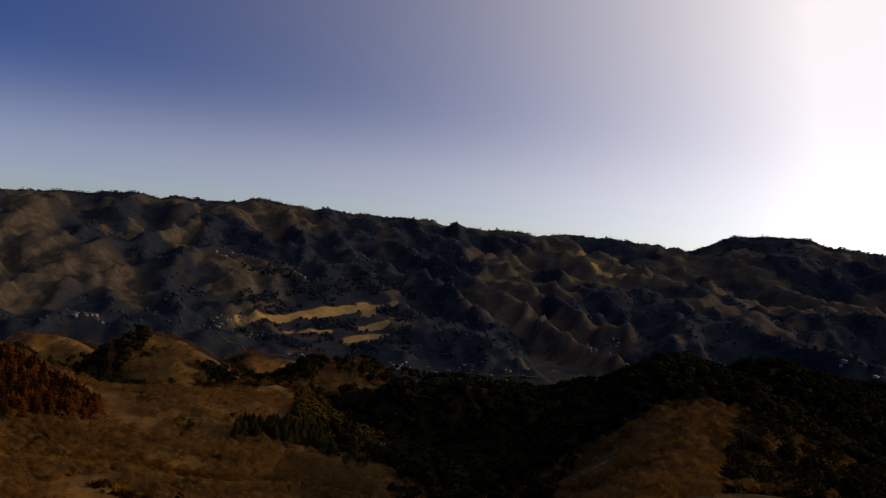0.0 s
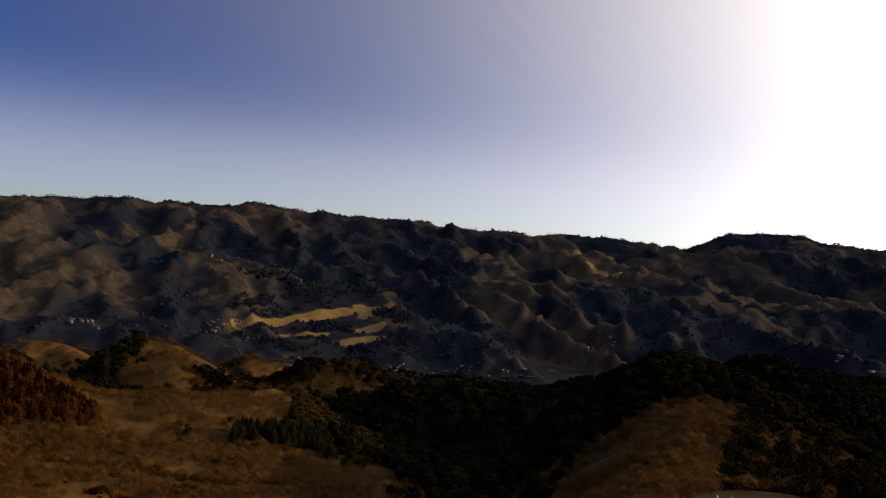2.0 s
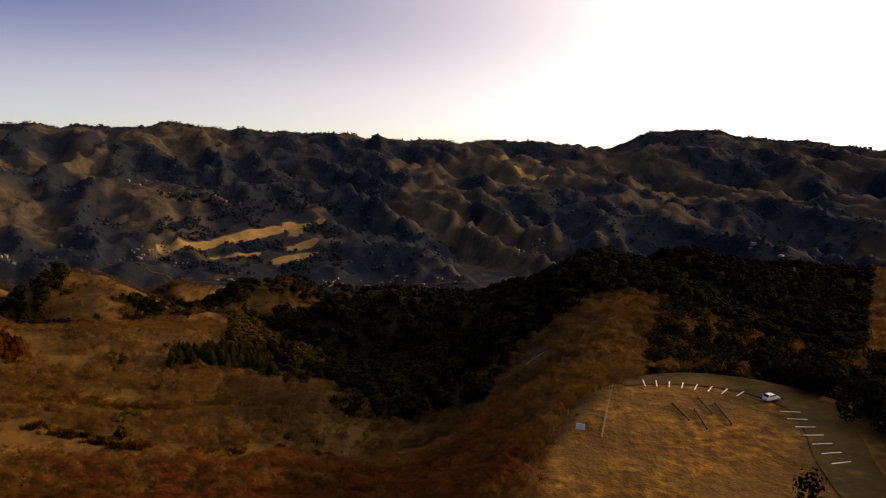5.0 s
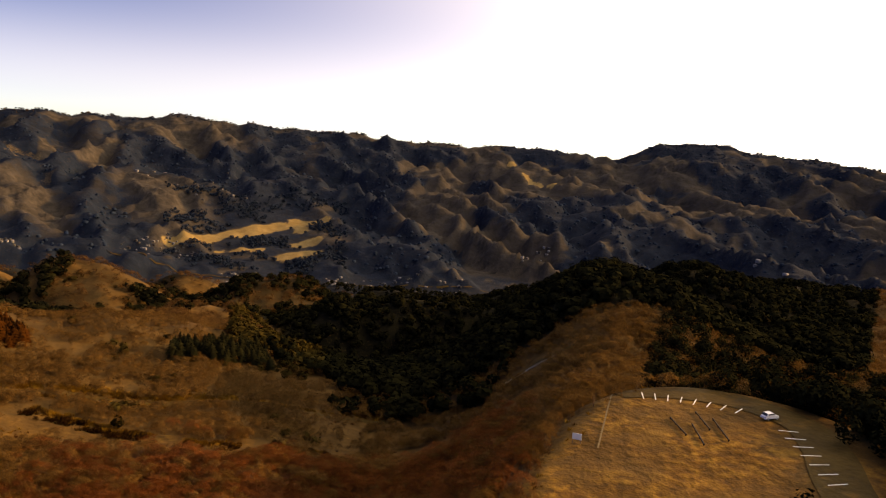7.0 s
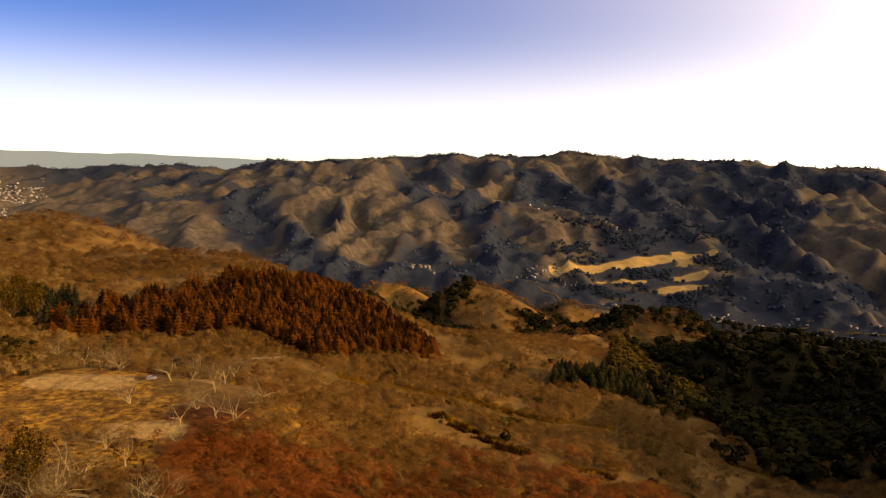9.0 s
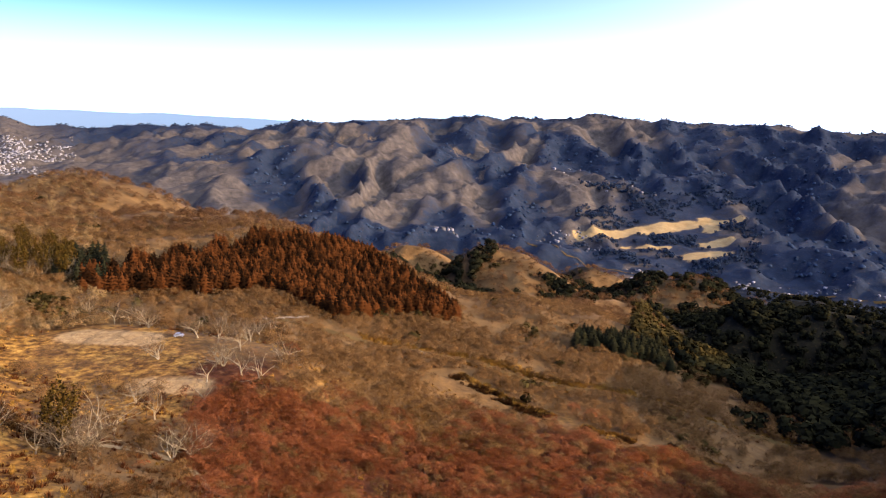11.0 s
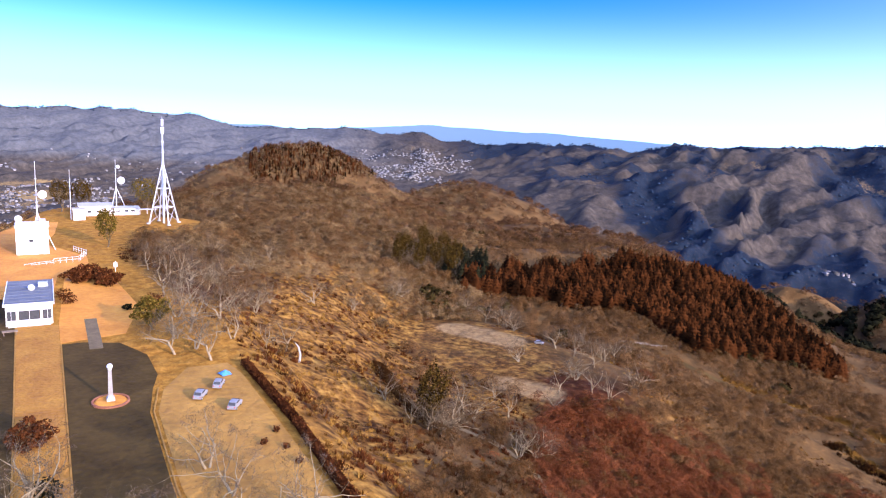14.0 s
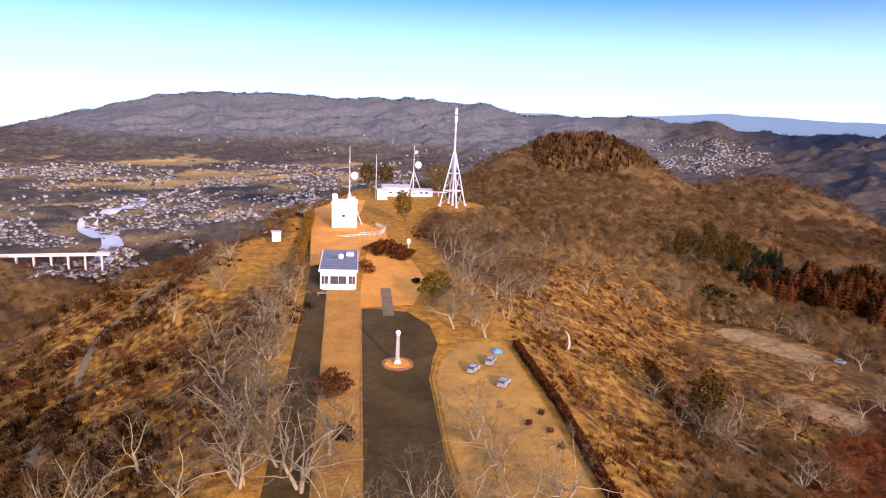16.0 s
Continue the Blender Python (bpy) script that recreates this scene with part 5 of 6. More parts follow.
def radio_station():
    b = thing("radio_station", -394, 27, 0.05, 0, "long low white radio station with flat roof slabs", "building")
    part("wall", boxes(((0, -6, 2.4), (12, 14, 4.8), .05)), WHITE, b)
    part("wall", boxes(((1, 8, 1.7), (8, 12, 3.4), .05)), WHITE, b)
    part("roof", boxes(((0, -6, 4.95), (13.6, 16, .35), .05)), CONCRETE, b)
    part("roof", boxes(((1, 8, 3.5), (9, 13, .3), .05)), CONCRETE, b)
    part("canopy", boxes(((6.5, 0, 2.8), (5, 8, .25), .04)), WHITE, b)
    for y in (-9, -5, 4, 8, 11):
        win = part("window", boxes(((6.02 if y < 2 else 5.02, y, 2.2), (.06, 1.8, 1.0))), GLASS, b)
        part("frame", boxes(((6.08 if y < 2 else 5.08, y, 1.65), (.1, 2.0, .1))), STEEL, win)
    part("tray", boxes(((3, 17.5, 2.6), (1.0, 11, .35), .03)), STEEL, b, "pale cable tray to the tower")
    for y in (14.5, 18, 22):
        part("tray_post", boxes(((3, y, 1.1), (.25, .25, 2.8))), STEEL, b)


radio_station()


def lattice_tower():
    t = thing("lattice_tower", -361, 49, 0, 0, "tall pale steel tower on three braced legs", "tower")
    part("column", tubes(((0, 0, -.5), (0, 0, 29), .55, .5), ((0, 0, 29), (0, 0, 45), .5, .3)), STEEL, t)
    feet = [(7.2 * math.cos(radians(a)), 7.2 * math.sin(radians(a))) for a in (10, 100, 190, 280)]
    at = lambda f, h: (f[0] * (1 - h / 30), f[1] * (1 - h / 30), h)
    for f in feet:
        leg = part("leg", tubes(((f[0], f[1], -1), (0, 0, 30), .34, .26)), STEEL, t)
        part("footing", boxes(((f[0], f[1], .1), (1.6, 1.6, .9), .05)), CONCRETE, leg)
    for h in (8, 17):
        for a, b in zip(feet, feet[1:] + feet[:1]):
            part("strut", tubes((at(a, h), at(b, h), .17)), STEEL, t)
        for f in feet:
            part("strut", tubes((at(f, h), (0, 0, h), .15)), STEEL, t)
    for h0, h1 in ((.3, 8), (8, 17), (17, 25)):
        for a, b in zip(feet, feet[1:] + feet[:1]):
            part("diagonal", tubes((at(a, h0), at(b, h1), .12)), STEEL, t)
    part("antenna", tubes(((0, 0, 43), (0, 0, 46.2), .75, .75), ((0, 0, 46.8), (0, 0, 49.8), .6, .6)), WHITE, t, "white cylindrical antenna")
    part("antenna_spike", tubes(((0, 0, 49.6), (0, 0, 51), .12, .05)), STEEL, t)
    for k in range(8):
        part("collar", tubes(((0, 0, 4 + k * 5), (0, 0, 4.4 + k * 5), .75)), STEEL, t)


lattice_tower()


def fence(x0, y0, x1, y1, n, label, tall=1.3, mat=None):
    mat = mat or WHITE
    z0 = zed(x0, y0)
    f = thing("fence", x0, y0, z0, 0, label, "fence", "pipe fences")
    feet = []
    for i in range(n + 1):
        x, y = x0 + (x1 - x0) * i / n, y0 + (y1 - y0) * i / n
        feet.append((x - x0, y - y0, zed(x, y) - z0))
        fx, fy, fz = feet[-1]
        part("post", tubes(((fx, fy, fz - .5), (fx, fy, fz + tall), .07), n=6), mat, f)
    for h in (tall * .55, tall):
        for a, b in zip(feet[:-1], feet[1:]):
            part("rail", tubes(((a[0], a[1], a[2] + h), (b[0], b[1], b[2] + h), .06), n=6), mat, f)


fence(-279, -8, -279, 1, 4, "low white pipe fence round the relay yard")
fence(-279, 1, -281, 9, 4, "low white pipe fence round the relay yard", 2.0)
fence(-281, 9, -292, 12, 5, "low white pipe fence round the relay yard", 2.0)
fence(-292, 12, -301, 8, 5, "low white pipe fence round the relay yard", 2.0)
fence(-255, 252, -252, 283, 9, "grey guard rail at the edge of the clearing", 1.2, STONE)
fence(-246, -116, -244, -100, 5, "grey weathered rail beside the western track", 1.1, WOOD)
fence(-200, 313, -177, 327, 8, "low pale guard rail along the slope road", .8, STONE)
fence(-177, 327, -124, 343, 16, "low pale guard rail along the slope road", .8, STONE)
fence(31, 371, 74, 352, 10, "pale guard rail along the slope road", 1.3)
hut = thing("utility_hut", -272, -31, 0.0, 10, "small white utility hut among bare trees", "hut")
part("wall", boxes(((0, 0, 1.4), (3, 3.2, 3.6), .05)), WHITE, hut)
part("roof", boxes(((0, 0, 3.3), (3.6, 3.9, .22), .04)), CONCRETE, hut)
part("door", boxes(((1.53, .5, 1.0), (.07, .9, 2.0))), STEEL, hut)
post = thing("sign_post", -262, 19.5, 0.0, 0, "slim white sign post by the footpath", "sign")
part("pole", tubes(((0, 0, -.3), (0, 0, 3.6), .12)), WHITE, post)
part("board", boxes(((.12, 0, 2.4), (.08, 1.2, 1.6), .02)), WHITE, post)
board = thing("notice_board", 35, 136, zed(35, 136), -20, "white notice board at the edge of the meadow", "sign")
part("board", boxes(((0, 0, 1.6), (1.9, .12, 1.3), .02)), WHITE, board)
for sx in (-.8, .8):
    part("post", boxes(((sx, .1, .7), (.12, .12, 2.0))), WOOD, board)


# ---- cars ----
def car(x, y, z, rz, paint, label):
    c = thing("parked_car", x, y, z, rz, label, "car", "parked cars")
    bm = bmesh.new()
    L, W = 4.2, 1.7
    side = [(-2.1, .35), (-2.08, .85), (-1.75, 1.0), (-1.4, 1.62), (.35, 1.66), (1.05, 1.08), (1.95, .9), (2.1, .6), (2.1, .35)]
    for s in (-1, 1):
        vs = [bm.verts.new((px, s * W / 2 * (0.86 if pz > 1.2 else 1), pz)) for px, pz in side]
        bm.faces.new(vs if s < 0 else vs[::-1])
    bm.verts.ensure_lookup_table()
    n = len(side)
    for i in range(n):
        bm.faces.new((bm.verts[i], bm.verts[n + i], bm.verts[n + (i + 1) % n], bm.verts[(i + 1) % n]))
    bmesh.ops.recalc_face_normals(bm, faces=bm.faces)
    bmesh.ops.bevel(bm, geom=list(bm.edges), offset=.05, segments=2, affect='EDGES')
    part("body", bm, paint, c)
    for s in (-1, 1):
        part("side_window", boxes(((-.35, s * .78, 1.32), (1.75, .07, .5), .02)), GLASS, c)
    part("windscreen", boxes(((.75, 0, 1.4), (.07, 1.42, .86), .01, Matrix.Rotation(radians(-48), 4, 'Y'))), GLASS, c)
    part("rear_window", boxes(((-1.62, 0, 1.33), (.07, 1.4, .62), .01, Matrix.Rotation(radians(30), 4, 'Y'))), GLASS, c)
    for sx in (-1.3, 1.3):
        for s in (-1, 1):
            w = part("wheel", tubes(((sx, s * .7, .31), (sx, s * .88, .31), .31), n=16), DARK, c)
            part("rim", tubes(((sx, s * .8, .31), (sx, s * .895, .31), .18), n=12), STEEL, w)
    for s in (-1, 1):
        part("headlight", boxes(((2.06, s * .6, .75), (.1, .32, .16), .02)), WHITE, c)
        part("tail_light", boxes(((-2.07, s * .68, .85), (.08, .2, .22), .02)), LAMPRED, c)


car(-142, 25.6, .08, 150, CARPAINT, "small silver hatchback parked on gravel")
car(-146.5, 30.2, .08, 155, CARPAINT, "silver hatchback parked beside a blue tarp")
car(-134.5, 30.8, .08, 148, CARPAINT, "pale silver hatchback parked on gravel")
car(-238, 187, zed(-238, 187) + .05, 52, CARBLUE, "grey-blue car parked under trees by the clearing")
car(85.5, 157, zed(85.5, 157) + .2, 20, CARWHITE, "white car parked on the marked bays")
bm = bmesh.new()
bmesh.ops.create_grid(bm, x_segments=10, y_segments=10, size=1.15)
for v in bm.verts:
    v.co.z = .9 * math.exp(-(v.co.x ** 2 + v.co.y ** 2) / .8) + .25 * noise.noise(v.co * 1.3) + .1
r = bmesh.ops.extrude_face_region(bm, geom=list(bm.faces))
bmesh.ops.translate(bm, vec=(0, 0, .06), verts=[g for g in r["geom"] if isinstance(g, bmesh.types.BMVert)])
tarp = thing("blue_tarp", -153, 32.8, .05, 20, "crumpled blue tarp over a heap beside the cars", "tarp")
part("cover", bm, TARP, tarp)

# ---- south meadow with marked bays ----
ribbon("bay_road", BAY_ROAD, 11, ASPHALT, "dark asphalt with white bay lines round the meadow", 0.2, 4)
for i, (bx, by, ba) in enumerate([(58 + 3.1 * k, 166.5 - 0.12 * k * k, 80 - 5 * k) for k in range(8)] + [(86.5 - .9 * k * .6, 150 - 4.2 * k, -4 + k * 3) for k in range(7)]):
    ln = thing("bay_line", bx, by, zed(bx, by) + .23, ba, "white painted parking bay line on asphalt", "marking", "bay lines")
    part("stripe", boxes(((0, 0, .02), (4.6, .25, .03))), WHITE, ln)


SLEEPER = surface("tarred_timber", (0.012, 0.008, 0.005), (0.04, 0.026, 0.016), 1.5, bump=0.3)
for ax, ay, bx, by in ((60.3, 153, 60.6, 143.5), (64.3, 150, 62.8, 139), (68, 157.7, 67.4, 147.5), (70.7, 154, 69.4, 142)):
    ln = math.hypot(bx - ax, by - ay)
    ob = thing("timber_barrier", (ax + bx) / 2, (ay + by) / 2, zed((ax + bx) / 2, (ay + by) / 2), math.degrees(math.atan2(by - ay, bx - ax)), "low tarred timber barrier on the dry meadow", "barrier", "meadow barriers")
    part("beam", boxes(((0, 0, .42), (ln, .3, .28), .04)), SLEEPER, ob)
    for k in range(4):
        part("post", boxes(((ln * (k / 3 - .5) * .94, 0, .14), (.24, .24, .6), .03)), SLEEPER, ob)


OLIVE = surface("olive_brown_foliage", (0.00858, 0.00571, 0.00157), (0.0762, 0.0452, 0.00784), 0.4, tone=True, spread=0.6, bump=0)


# ---- single trees ----
def branches(seed, tall, stems=1, depth=3):
    """Trunk and crown of a leafless tree: a slim trunk that forks low into wide, crooked limbs, boughs and fine twigs."""
    rng = np.random.default_rng(seed)
    trunk, crown, shade = [], [], []
    share = (0.3, 0.5, 0.27, 0.15)

    def grow(p, way, r, level):
        p, way = np.asarray(p, float), np.asarray(way, float)
        pieces, length = (3, 4, 3, 2)[level], tall * share[level] * rng.uniform(.75, 1.25)
        for k in range(pieces):
            way = way + rng.normal(0, (0.1, 0.2, 0.26, 0.3)[level], 3) + np.array([0, 0, .07])
            way /= np.linalg.norm(way)
            q, r1 = p + way * length / pieces, r * (0.88 if level == 0 else 0.78)
            piece = tube_arrays(p, q, r, r1, (7, 5, 4, 3)[level])
            (crown if level else trunk).append(piece)
            if level:
                shade.append(np.full(len(piece[0]), (0.8, 0.75, 0.5, 0.3)[level]))
            if level < depth and k > 0:
                for j in range(rng.integers(2, 4) if level == 0 else rng.integers(1, 3)):
                    a = rng.uniform(0, 2 * np.pi)
                    side = np.cross(way, (math.cos(a), math.sin(a), .2))
                    out = way * rng.uniform(.35, .8) + side / max(np.linalg.norm(side), .01) * rng.uniform(.6, 1.0) + (0, 0, .1)
                    grow(p + (q - p) * rng.uniform(.4, 1), out / np.linalg.norm(out), r1 * rng.uniform(.5, .68), level + 1)
            if level == depth:
                for j in range(4):
                    e = q + (way + rng.normal(0, .6, 3)) * tall * rng.uniform(.03, .09)
                    crown.append(sliver(p + (q - p) * rng.uniform(.2, 1), e, r1 * .8, rng))
                    shade.append(np.full(3, .2))
            p, r = q, r1
    for s in range(stems):
        lean = rng.normal(0, .2 if stems == 1 else .45, 2)
        grow((rng.normal(0, .15), rng.normal(0, .15), -.2), (lean[0], lean[1], 1), tall * (.027 if stems == 1 else .021), 0)
    return join_arrays(trunk), (*join_arrays(crown), np.concatenate(shade))


def bare_tree(name, seed, tall, stems, label):
    (tv, tf), (cv, cf, shade) = branches(seed, tall, stems)
    ob = thing(name, 0, 0, -500, 0, label, "tree", "bare trees")
    v, f, m = soft_template(seed + 40, 16, 0.09, 0.5, 0.25, 0, 0.7)
    cover = np.concatenate([np.zeros(len(cf), int), np.ones(len(f), int)])          # a haze of the finest twigs
    cv, cf, shade = np.vstack([cv, v * tall * .97]), np.vstack([cf, f + len(cv)]), np.append(shade, np.full(len(v), .5))
    for nm, v, f, tn, fm in (("trunk", tv, tf, np.full(len(tv), .85), None), ("crown", cv, cf, shade, cover)):
        me = mesh_of(nm, v, f, [BARK, PALE_HAZE], fm, tones=tn)
        o = new(nm, me)
        o.parent = ob
    return ob


PALE_HAZE = fuzzy(surface("pale_twig_haze", (0.075, 0.052, 0.03), (0.15, 0.108, 0.066), 0.1, tone=True, spread=0.3, bump=0), 11.0, 0.3)
PALE = "leafless pale-barked tree with spreading branches"
MODELS = [bare_tree("bare_tree", 300 + k, 9.0, 1 + k % 3, PALE) for k in range(6)]
CREST_TREES = [(-163, 32), (-245, 32), (-263, 54), (-203, 62), (-130, -21), (-212, -40), (-164, -40), (-107, -4), (-102, 23), (-99, -17), (-113, -36), (-132, -52), (-264, 92), (-279, 115), (-164, 86), (-165, 92), (-160, 95), (-166, 101), (-179, 85), (-149, -19), (-219, -59), (-113, -15), (-176, -24), (-190, -28)]
SLOPE_TREES = [(-236, -34), (-250, -45), (-228, 38), (-196, 34), (-182, 27), (-170, 25), (-255, 40), (-275, 34), (-120, -30), (-145, -34), (-96, -26), (-290, 42), (-310, 60), (-245, 205), (-252, 222), (-262, 190), (-276, 196), (-288, 202), (-226, 214), (-215, 205), (-205, 190), (-200, 175), (-190, 160), (-180, 150)]
CLEARING_TREES = [(-222, 165), (-232, 232), (-175, -52), (-190, -70), (-104, -12), (-97, -8), (-118, -19), (-140, -27), (-158, -24), (-126, -42), (-104, -45), (-150, -47), (-185, -45), (-200, -52), (-112, 21), (-92, 31), (-170, -34), (-206, -25), (-232, -50), (-216, 50), (-232, 60), (-190, 52), (-250, 70), (-300, 75)]
THICKET_TREES = [(-320, 90), (-280, 60), (-172, 30), (-186, 31), (-201, 30), (-214, 36), (-224, 30), (-238, 40), (-252, 48), (-268, 44), (-178, 40), (-208, 46), (-262, 30), (-196, 41), (-306, 148), (-305, 152), (-304, 187), (-290, 184), (-289, 192), (-288, 199), (-293, 209), (-231, 191), (-219, 191), (-241, 220)]
GLADE_TREES = [(-231, 226), (-236, 242), (-197, 174), (-184, 171), (-178, 174), (-185, 193), (-176, 111), (-172, 112), (-161, 98), (-159, 93), (-193, 134), (-150, 120), (-161, 90), (-175, 96), (-151, 115), (-177, 129)]
SPOTS = CREST_TREES + SLOPE_TREES + CLEARING_TREES + THICKET_TREES + GLADE_TREES
SPOTS += [(-84, 9), (-80, 17), (-88, -2), (-86, 24), (-78, 3)]
SPOTS += [(-98 - 10.5 * k, -17 - 2.4 * (k * 7 % 3)) for k in range(13)]
rng = random.Random(5)
SPOTS = [q for i, q in enumerate(SPOTS) if i < 6 or not (q[1] < -23 and i % 3 != 1)]
for i, (x, y) in enumerate(SPOTS):
    src = MODELS[i % 6]
    s = rng.uniform(.8, 1.2) * (1.65 if math.hypot(x, y) < 150 else 1.35)
    m = pose(x, y, zed(x, y) - .1, rng.uniform(-5, 5), rng.uniform(-5, 5), rng.uniform(0, 360)) @ Matrix.Diagonal((s, s, s, 1))
    if i < 6:
        src.matrix_world = m
    else:
        c = copy_thing(src, m)
        c.matrix_world = m


def leafy(seed, n, shape, leaf):
    """Loose leaves filling a rounded form."""
    r = np.random.default_rng(seed)
    d = r.normal(0, 1, (n, 3))
    d /= np.linalg.norm(d, axis=1)[:, None]
    lump = 0.8 + 0.35 * np.sin(d[:, 0] * 5 + seed) * np.cos(d[:, 1] * 4 + d[:, 2] * 3)
    c = d * (r.uniform(.55, 1, n) ** .5 * lump)[:, None] * np.array(shape)
    a, b = r.normal(0, 1, (2, n, 3))
    a = a / np.linalg.norm(a, axis=1)[:, None] * leaf
    b = b / np.linalg.norm(b, axis=1)[:, None] * leaf
    v = np.stack([c + a, c + b, c - a, c - b], 1).reshape(-1, 3)
    return v, np.arange(4 * n).reshape(n, 4), np.repeat(r.uniform(0, 1, n), 4)


def leaf_tree(x, y, tall, wide, mat, label, seed):
    t = thing("evergreen_tree", x, y, zed(x, y) - .1, seed * 40, label, "tree")
    (tv, tf), (cv, cf, shade) = branches(seed, tall * .8, 1, 2)
    o = new("trunk", mesh_of("trunk", np.vstack([tv, cv]), np.vstack([tf, cf + len(tv)]), [BARK], tones=np.full(len(tv) + len(cv), .4)))
    o.parent = t
    v, f, tn = leafy(seed, 2000, (wide / 2, wide / 2, tall * .38), .32)
    v[:, 2] += tall * .6
    o = new("crown", mesh_of("crown", v, f, [mat], tones=tn))
    o.parent = t


def shrub(x, y, wide, tall, mat, label, seed, n=420, group="", leaf=.2):
    s = thing("shrub", x, y, zed(x, y), seed * 30, label, "shrub", group)
    v, f, tn = leafy(seed, n, (wide / 2, wide / 2, tall * .55), leaf)
    v[:, 2] += tall * .45
    o = new("foliage", mesh_of("foliage", v, f, [mat], tones=tn))
    o.parent = s
    bm = bmesh.new()
    for k in range(4):
        tube(bm, (0, 0, -.2), (math.cos(k * 1.6) * wide * .2, math.sin(k * 1.6) * wide * .2, tall * .6), .06, .03, 5)
    part("stems", bm, BARK, s)


leaf_tree(-161, 91, 21, 11, OLIVE, "round dark evergreen tree on the grassy slope", 11)
leaf_tree(-191, 22.5, 9.5, 11, LEAF, "olive-green tree beside the plaza", 12)
leaf_tree(-306, 20, 17, 9, LEAF, "olive-green tree behind the relay yard", 13)
leaf_tree(-404, 46, 19, 17, LEAF, "broad olive-green tree by the radio station", 14)
leaf_tree(-404, 6, 18, 11, OLIVE, "dark evergreen tree behind the cabin", 15)
leaf_tree(-410, 16, 17, 12, OLIVE, "dark evergreen tree behind the cabin", 16)
for k, (x, y) in enumerate(((-356, 174), (-364, 182), (-354, 186), (-370, 200), (-358, 200), (-352, 206), (-384, 204), (-374, 214), (-362, 216))):
    leaf_tree(x, y, 21, 9, OLIVE, "olive-dark evergreen tree in a loose row on the slope", 30 + k)
shrub(-131, -4.6, 8.5, 5, RUST, "large round red-brown shrub on the lawn strip", 41, 1700, leaf=.3)
shrub(-252, 10, 15, 5, RUST, "broad red-brown shrub mass below the relay yard", 42, 2400, leaf=.36)
shrub(-244, 16, 10, 4.5, RUST, "broad red-brown shrub mass below the relay yard", 43, 1500, leaf=.36)
shrub(-224, 4, 5, 3, RUST, "dark clipped shrub beside the rest house", 44)
shrub(-231, 3, 5, 3.2, RUST, "dark clipped shrub beside the rest house", 45)
shrub(-217, 26, 7, 3.2, RUST, "red-brown shrub behind the olive tree", 46)
shrub(-212, 18.5, 3, 2, PINE, "small dark shrub on bare soil", 47)
shrub(-246, -58, 9, 6, RUST, "dark red shrub on the western slope", 48, 800)
shrub(-112, -2, 5, 3.4, PINE, "dark evergreen shrub at the lawn's end", 49, 600)


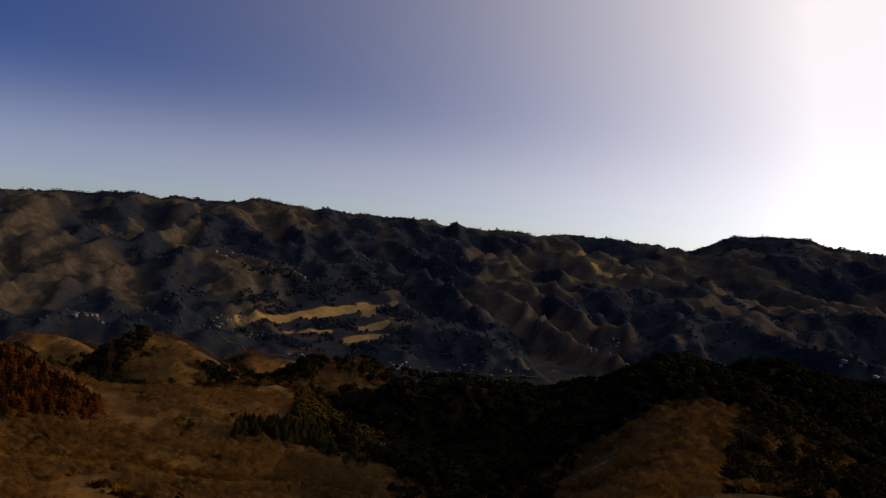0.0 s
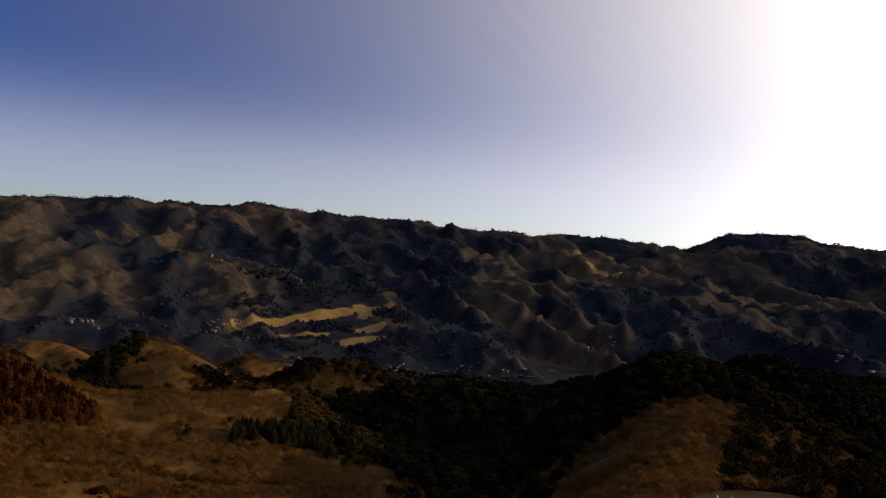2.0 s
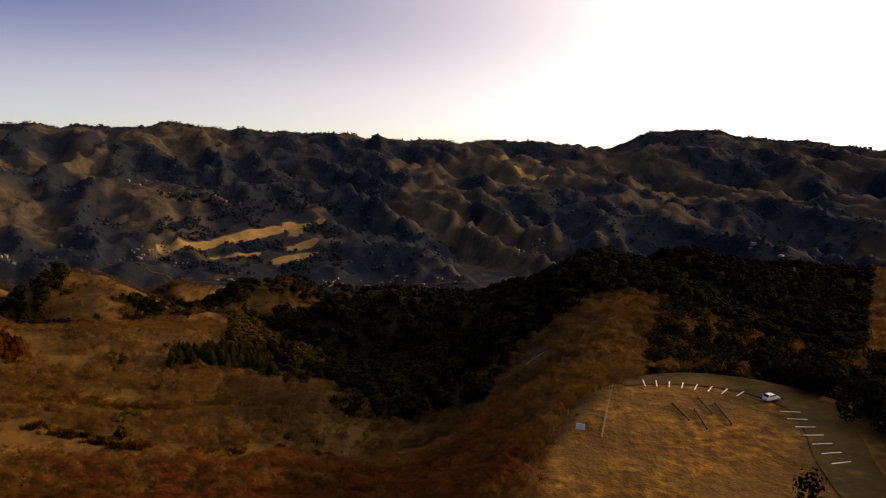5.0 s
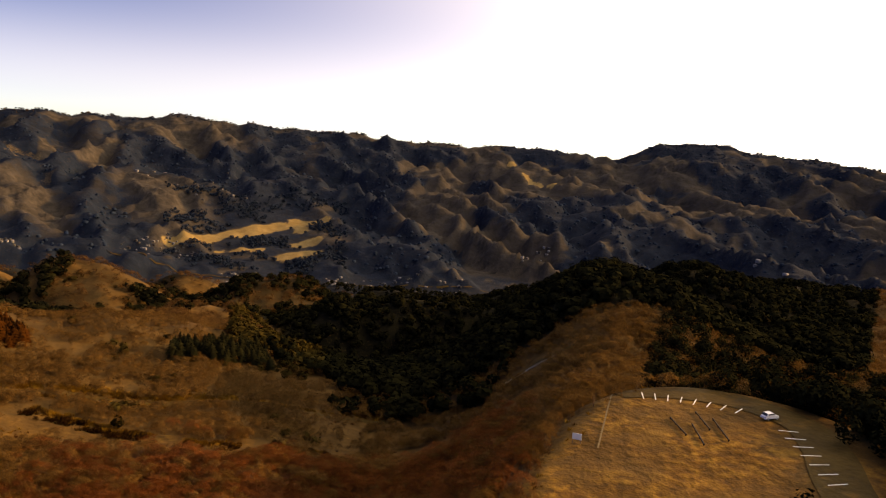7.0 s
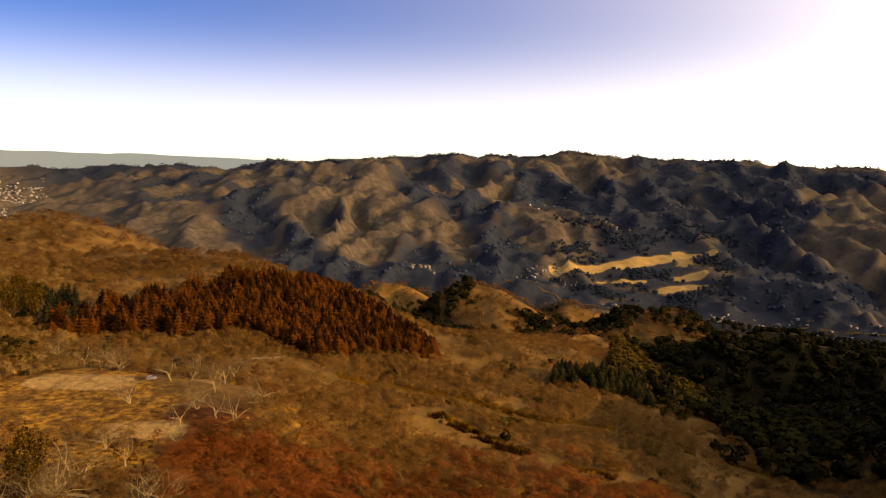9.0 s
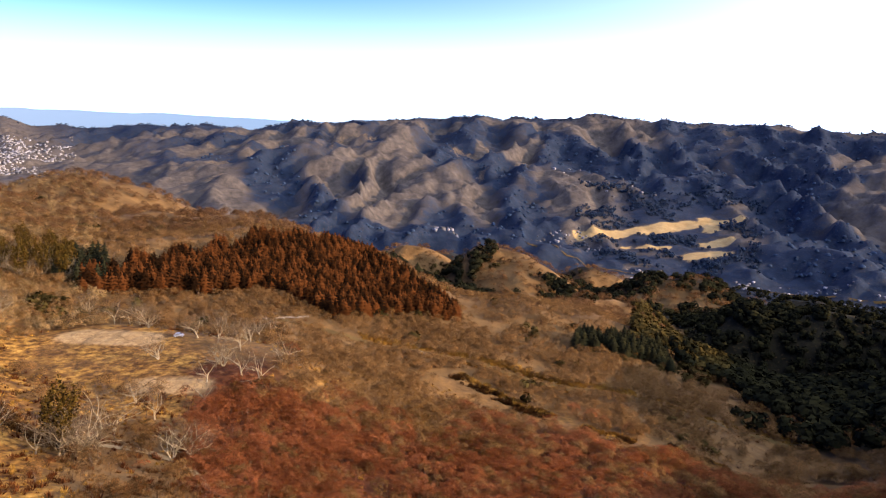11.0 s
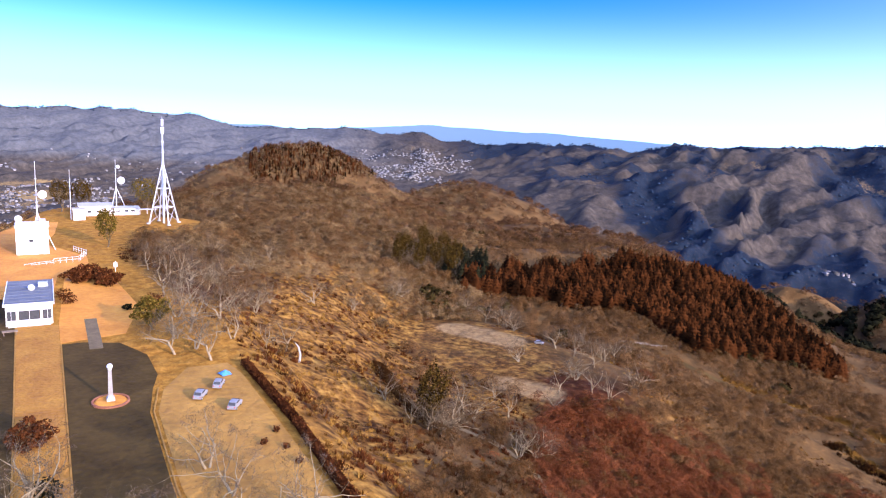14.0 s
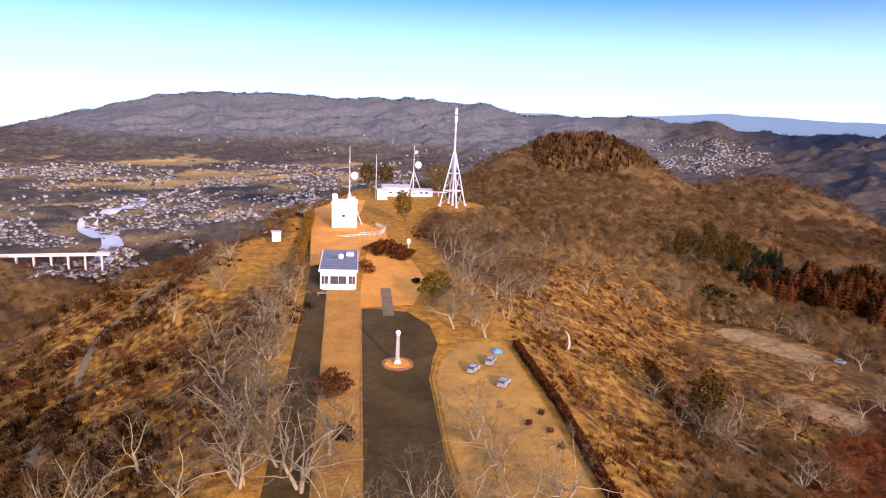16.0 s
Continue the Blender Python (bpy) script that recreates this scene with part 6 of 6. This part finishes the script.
def clipped_hedge(ax, ay, bx, by, wide, tall, mat, label, seed, leaf=.16):
    """A trimmed hedge: leafy flanks and top over a dense core, following the ground."""
    r = np.random.default_rng(seed)
    ln = math.hypot(bx - ax, by - ay)
    ux, uy = (bx - ax) / ln, (by - ay) / ln
    n = int(ln * (2 * tall + wide) * 9)
    t, w = r.uniform(0, 1, n), r.uniform(0, 2 * tall + wide, n)
    bulge = 1 + .14 * np.sin(t * ln * .7) + .1 * np.sin(t * ln * 1.9 + 1)
    side = np.where(w < tall, -wide / 2, np.where(w < tall + wide, w - tall - wide / 2, wide / 2)) * bulge
    up = np.where(w < tall, w, np.where(w < tall + wide, tall, 2 * tall + wide - w)) * (1 + .05 * np.sin(t * ln * 1.1))
    side *= np.where(up > tall * .8, .88, 1)
    x, y = ax + ux * ln * t - uy * side, ay + uy * ln * t + ux * side
    c = np.stack([x, y, height(x, y) + up], 1) + r.normal(0, .07, (n, 3))
    a, b = r.normal(0, 1, (2, n, 3))
    a, b = a / np.linalg.norm(a, axis=1)[:, None] * leaf, b / np.linalg.norm(b, axis=1)[:, None] * leaf
    v = np.stack([c + a, c + b, c - a, c - b], 1).reshape(-1, 3)
    steps = max(int(ln / 2), 2)
    cv, cf = [], []
    for k in range(steps + 1):
        q = k / steps
        for s, h in ((-.42, -.3), (-.4, tall * .92), (.4, tall * .92), (.42, -.3)):
            x, y = ax + ux * ln * q - uy * s * wide, ay + uy * ln * q + ux * s * wide
            cv.append((x, y, zed(x, y) + h))
        if k:
            o = 4 * k
            cf += [(o - 4 + m, o - 3 + m, o + 1 + m, o + m) for m in range(3)]
    cf += [(0, 1, 2, 3), tuple(4 * steps + m for m in (3, 2, 1, 0))]
    hedge = thing("clipped_hedge", ax, ay, zed(ax, ay), 0, label, "hedge")
    base = np.array([ax, ay, zed(ax, ay)])
    for nm, vv, ff, tn in (("foliage", v - base, np.arange(4 * n).reshape(n, 4), np.repeat(r.uniform(0, 1, n), 4)), ("core", np.array(cv) - base, np.array(cf), np.full(len(cv), .15))):
        new(nm, mesh_of(nm, vv, ff, [mat], tones=tn)).parent = hedge


clipped_hedge(-158, 38.4, -124, 39.9, 1.9, 1.5, RUST, "low clipped brown hedge along the parking lot", 60)
clipped_hedge(-123.4, 39.9, -90, 39.2, 1.9, 1.5, RUST, "low clipped brown hedge along the parking lot", 61)
clipped_hedge(-222, -20.2, -322, -21, 3.4, 3.4, HEDGE, "tall clipped olive hedge along the soil track", 62)
for k, (x, y) in enumerate(((-121, 35.4), (-114, 35.2), (-108, 35.5), (-117, 32))):
    shrub(x, y, 1.6, 1.1, RUST, "tiny dry shrub at the lot's edge", 80 + k, 90, "lot saplings")
snag = thing("dead_trunk", -196, 64, zed(-196, 64) - .2, 60, "bleached bent dead trunk standing on the grassy slope", "log")
part("stem", tubes(((0, 0, 0), (.3, .1, 2.6), .34, .3), ((.3, .1, 2.6), (-.3, .5, 4.8), .3, .22), ((-.3, .5, 4.8), (-1.6, 1.2, 6.0), .22, .08)), CONCRETE, snag)


# ---- road bridge ----
def viaduct():
    ax, ay = polar(117.5, 1390)
    bx, by = polar(108.8, 1335)
    L = math.hypot(bx - ax, by - ay)
    b = thing("viaduct", ax, ay, -250, math.degrees(math.atan2(by - ay, bx - ax)), "pale concrete road viaduct on slim piers", "bridge")
    part("deck", boxes(((L / 2, 0, 0), (L, 11, 2.2), .1)), CONCRETE, b)
    for s in (-5.4, 5.4):
        part("parapet", boxes(((L / 2, s, 1.7), (L, .4, 1.3))), CONCRETE, b)
    for k in range(8):
        x = L * (k + .5) / 8
        p = part("pier", boxes(((x, 0, -16), (3.0, 6.5, 30), .2)), CONCRETE, b)
        part("pier_cap", boxes(((x, 0, -1.8), (4.0, 9.5, 1.6), .15)), CONCRETE, p)


viaduct()
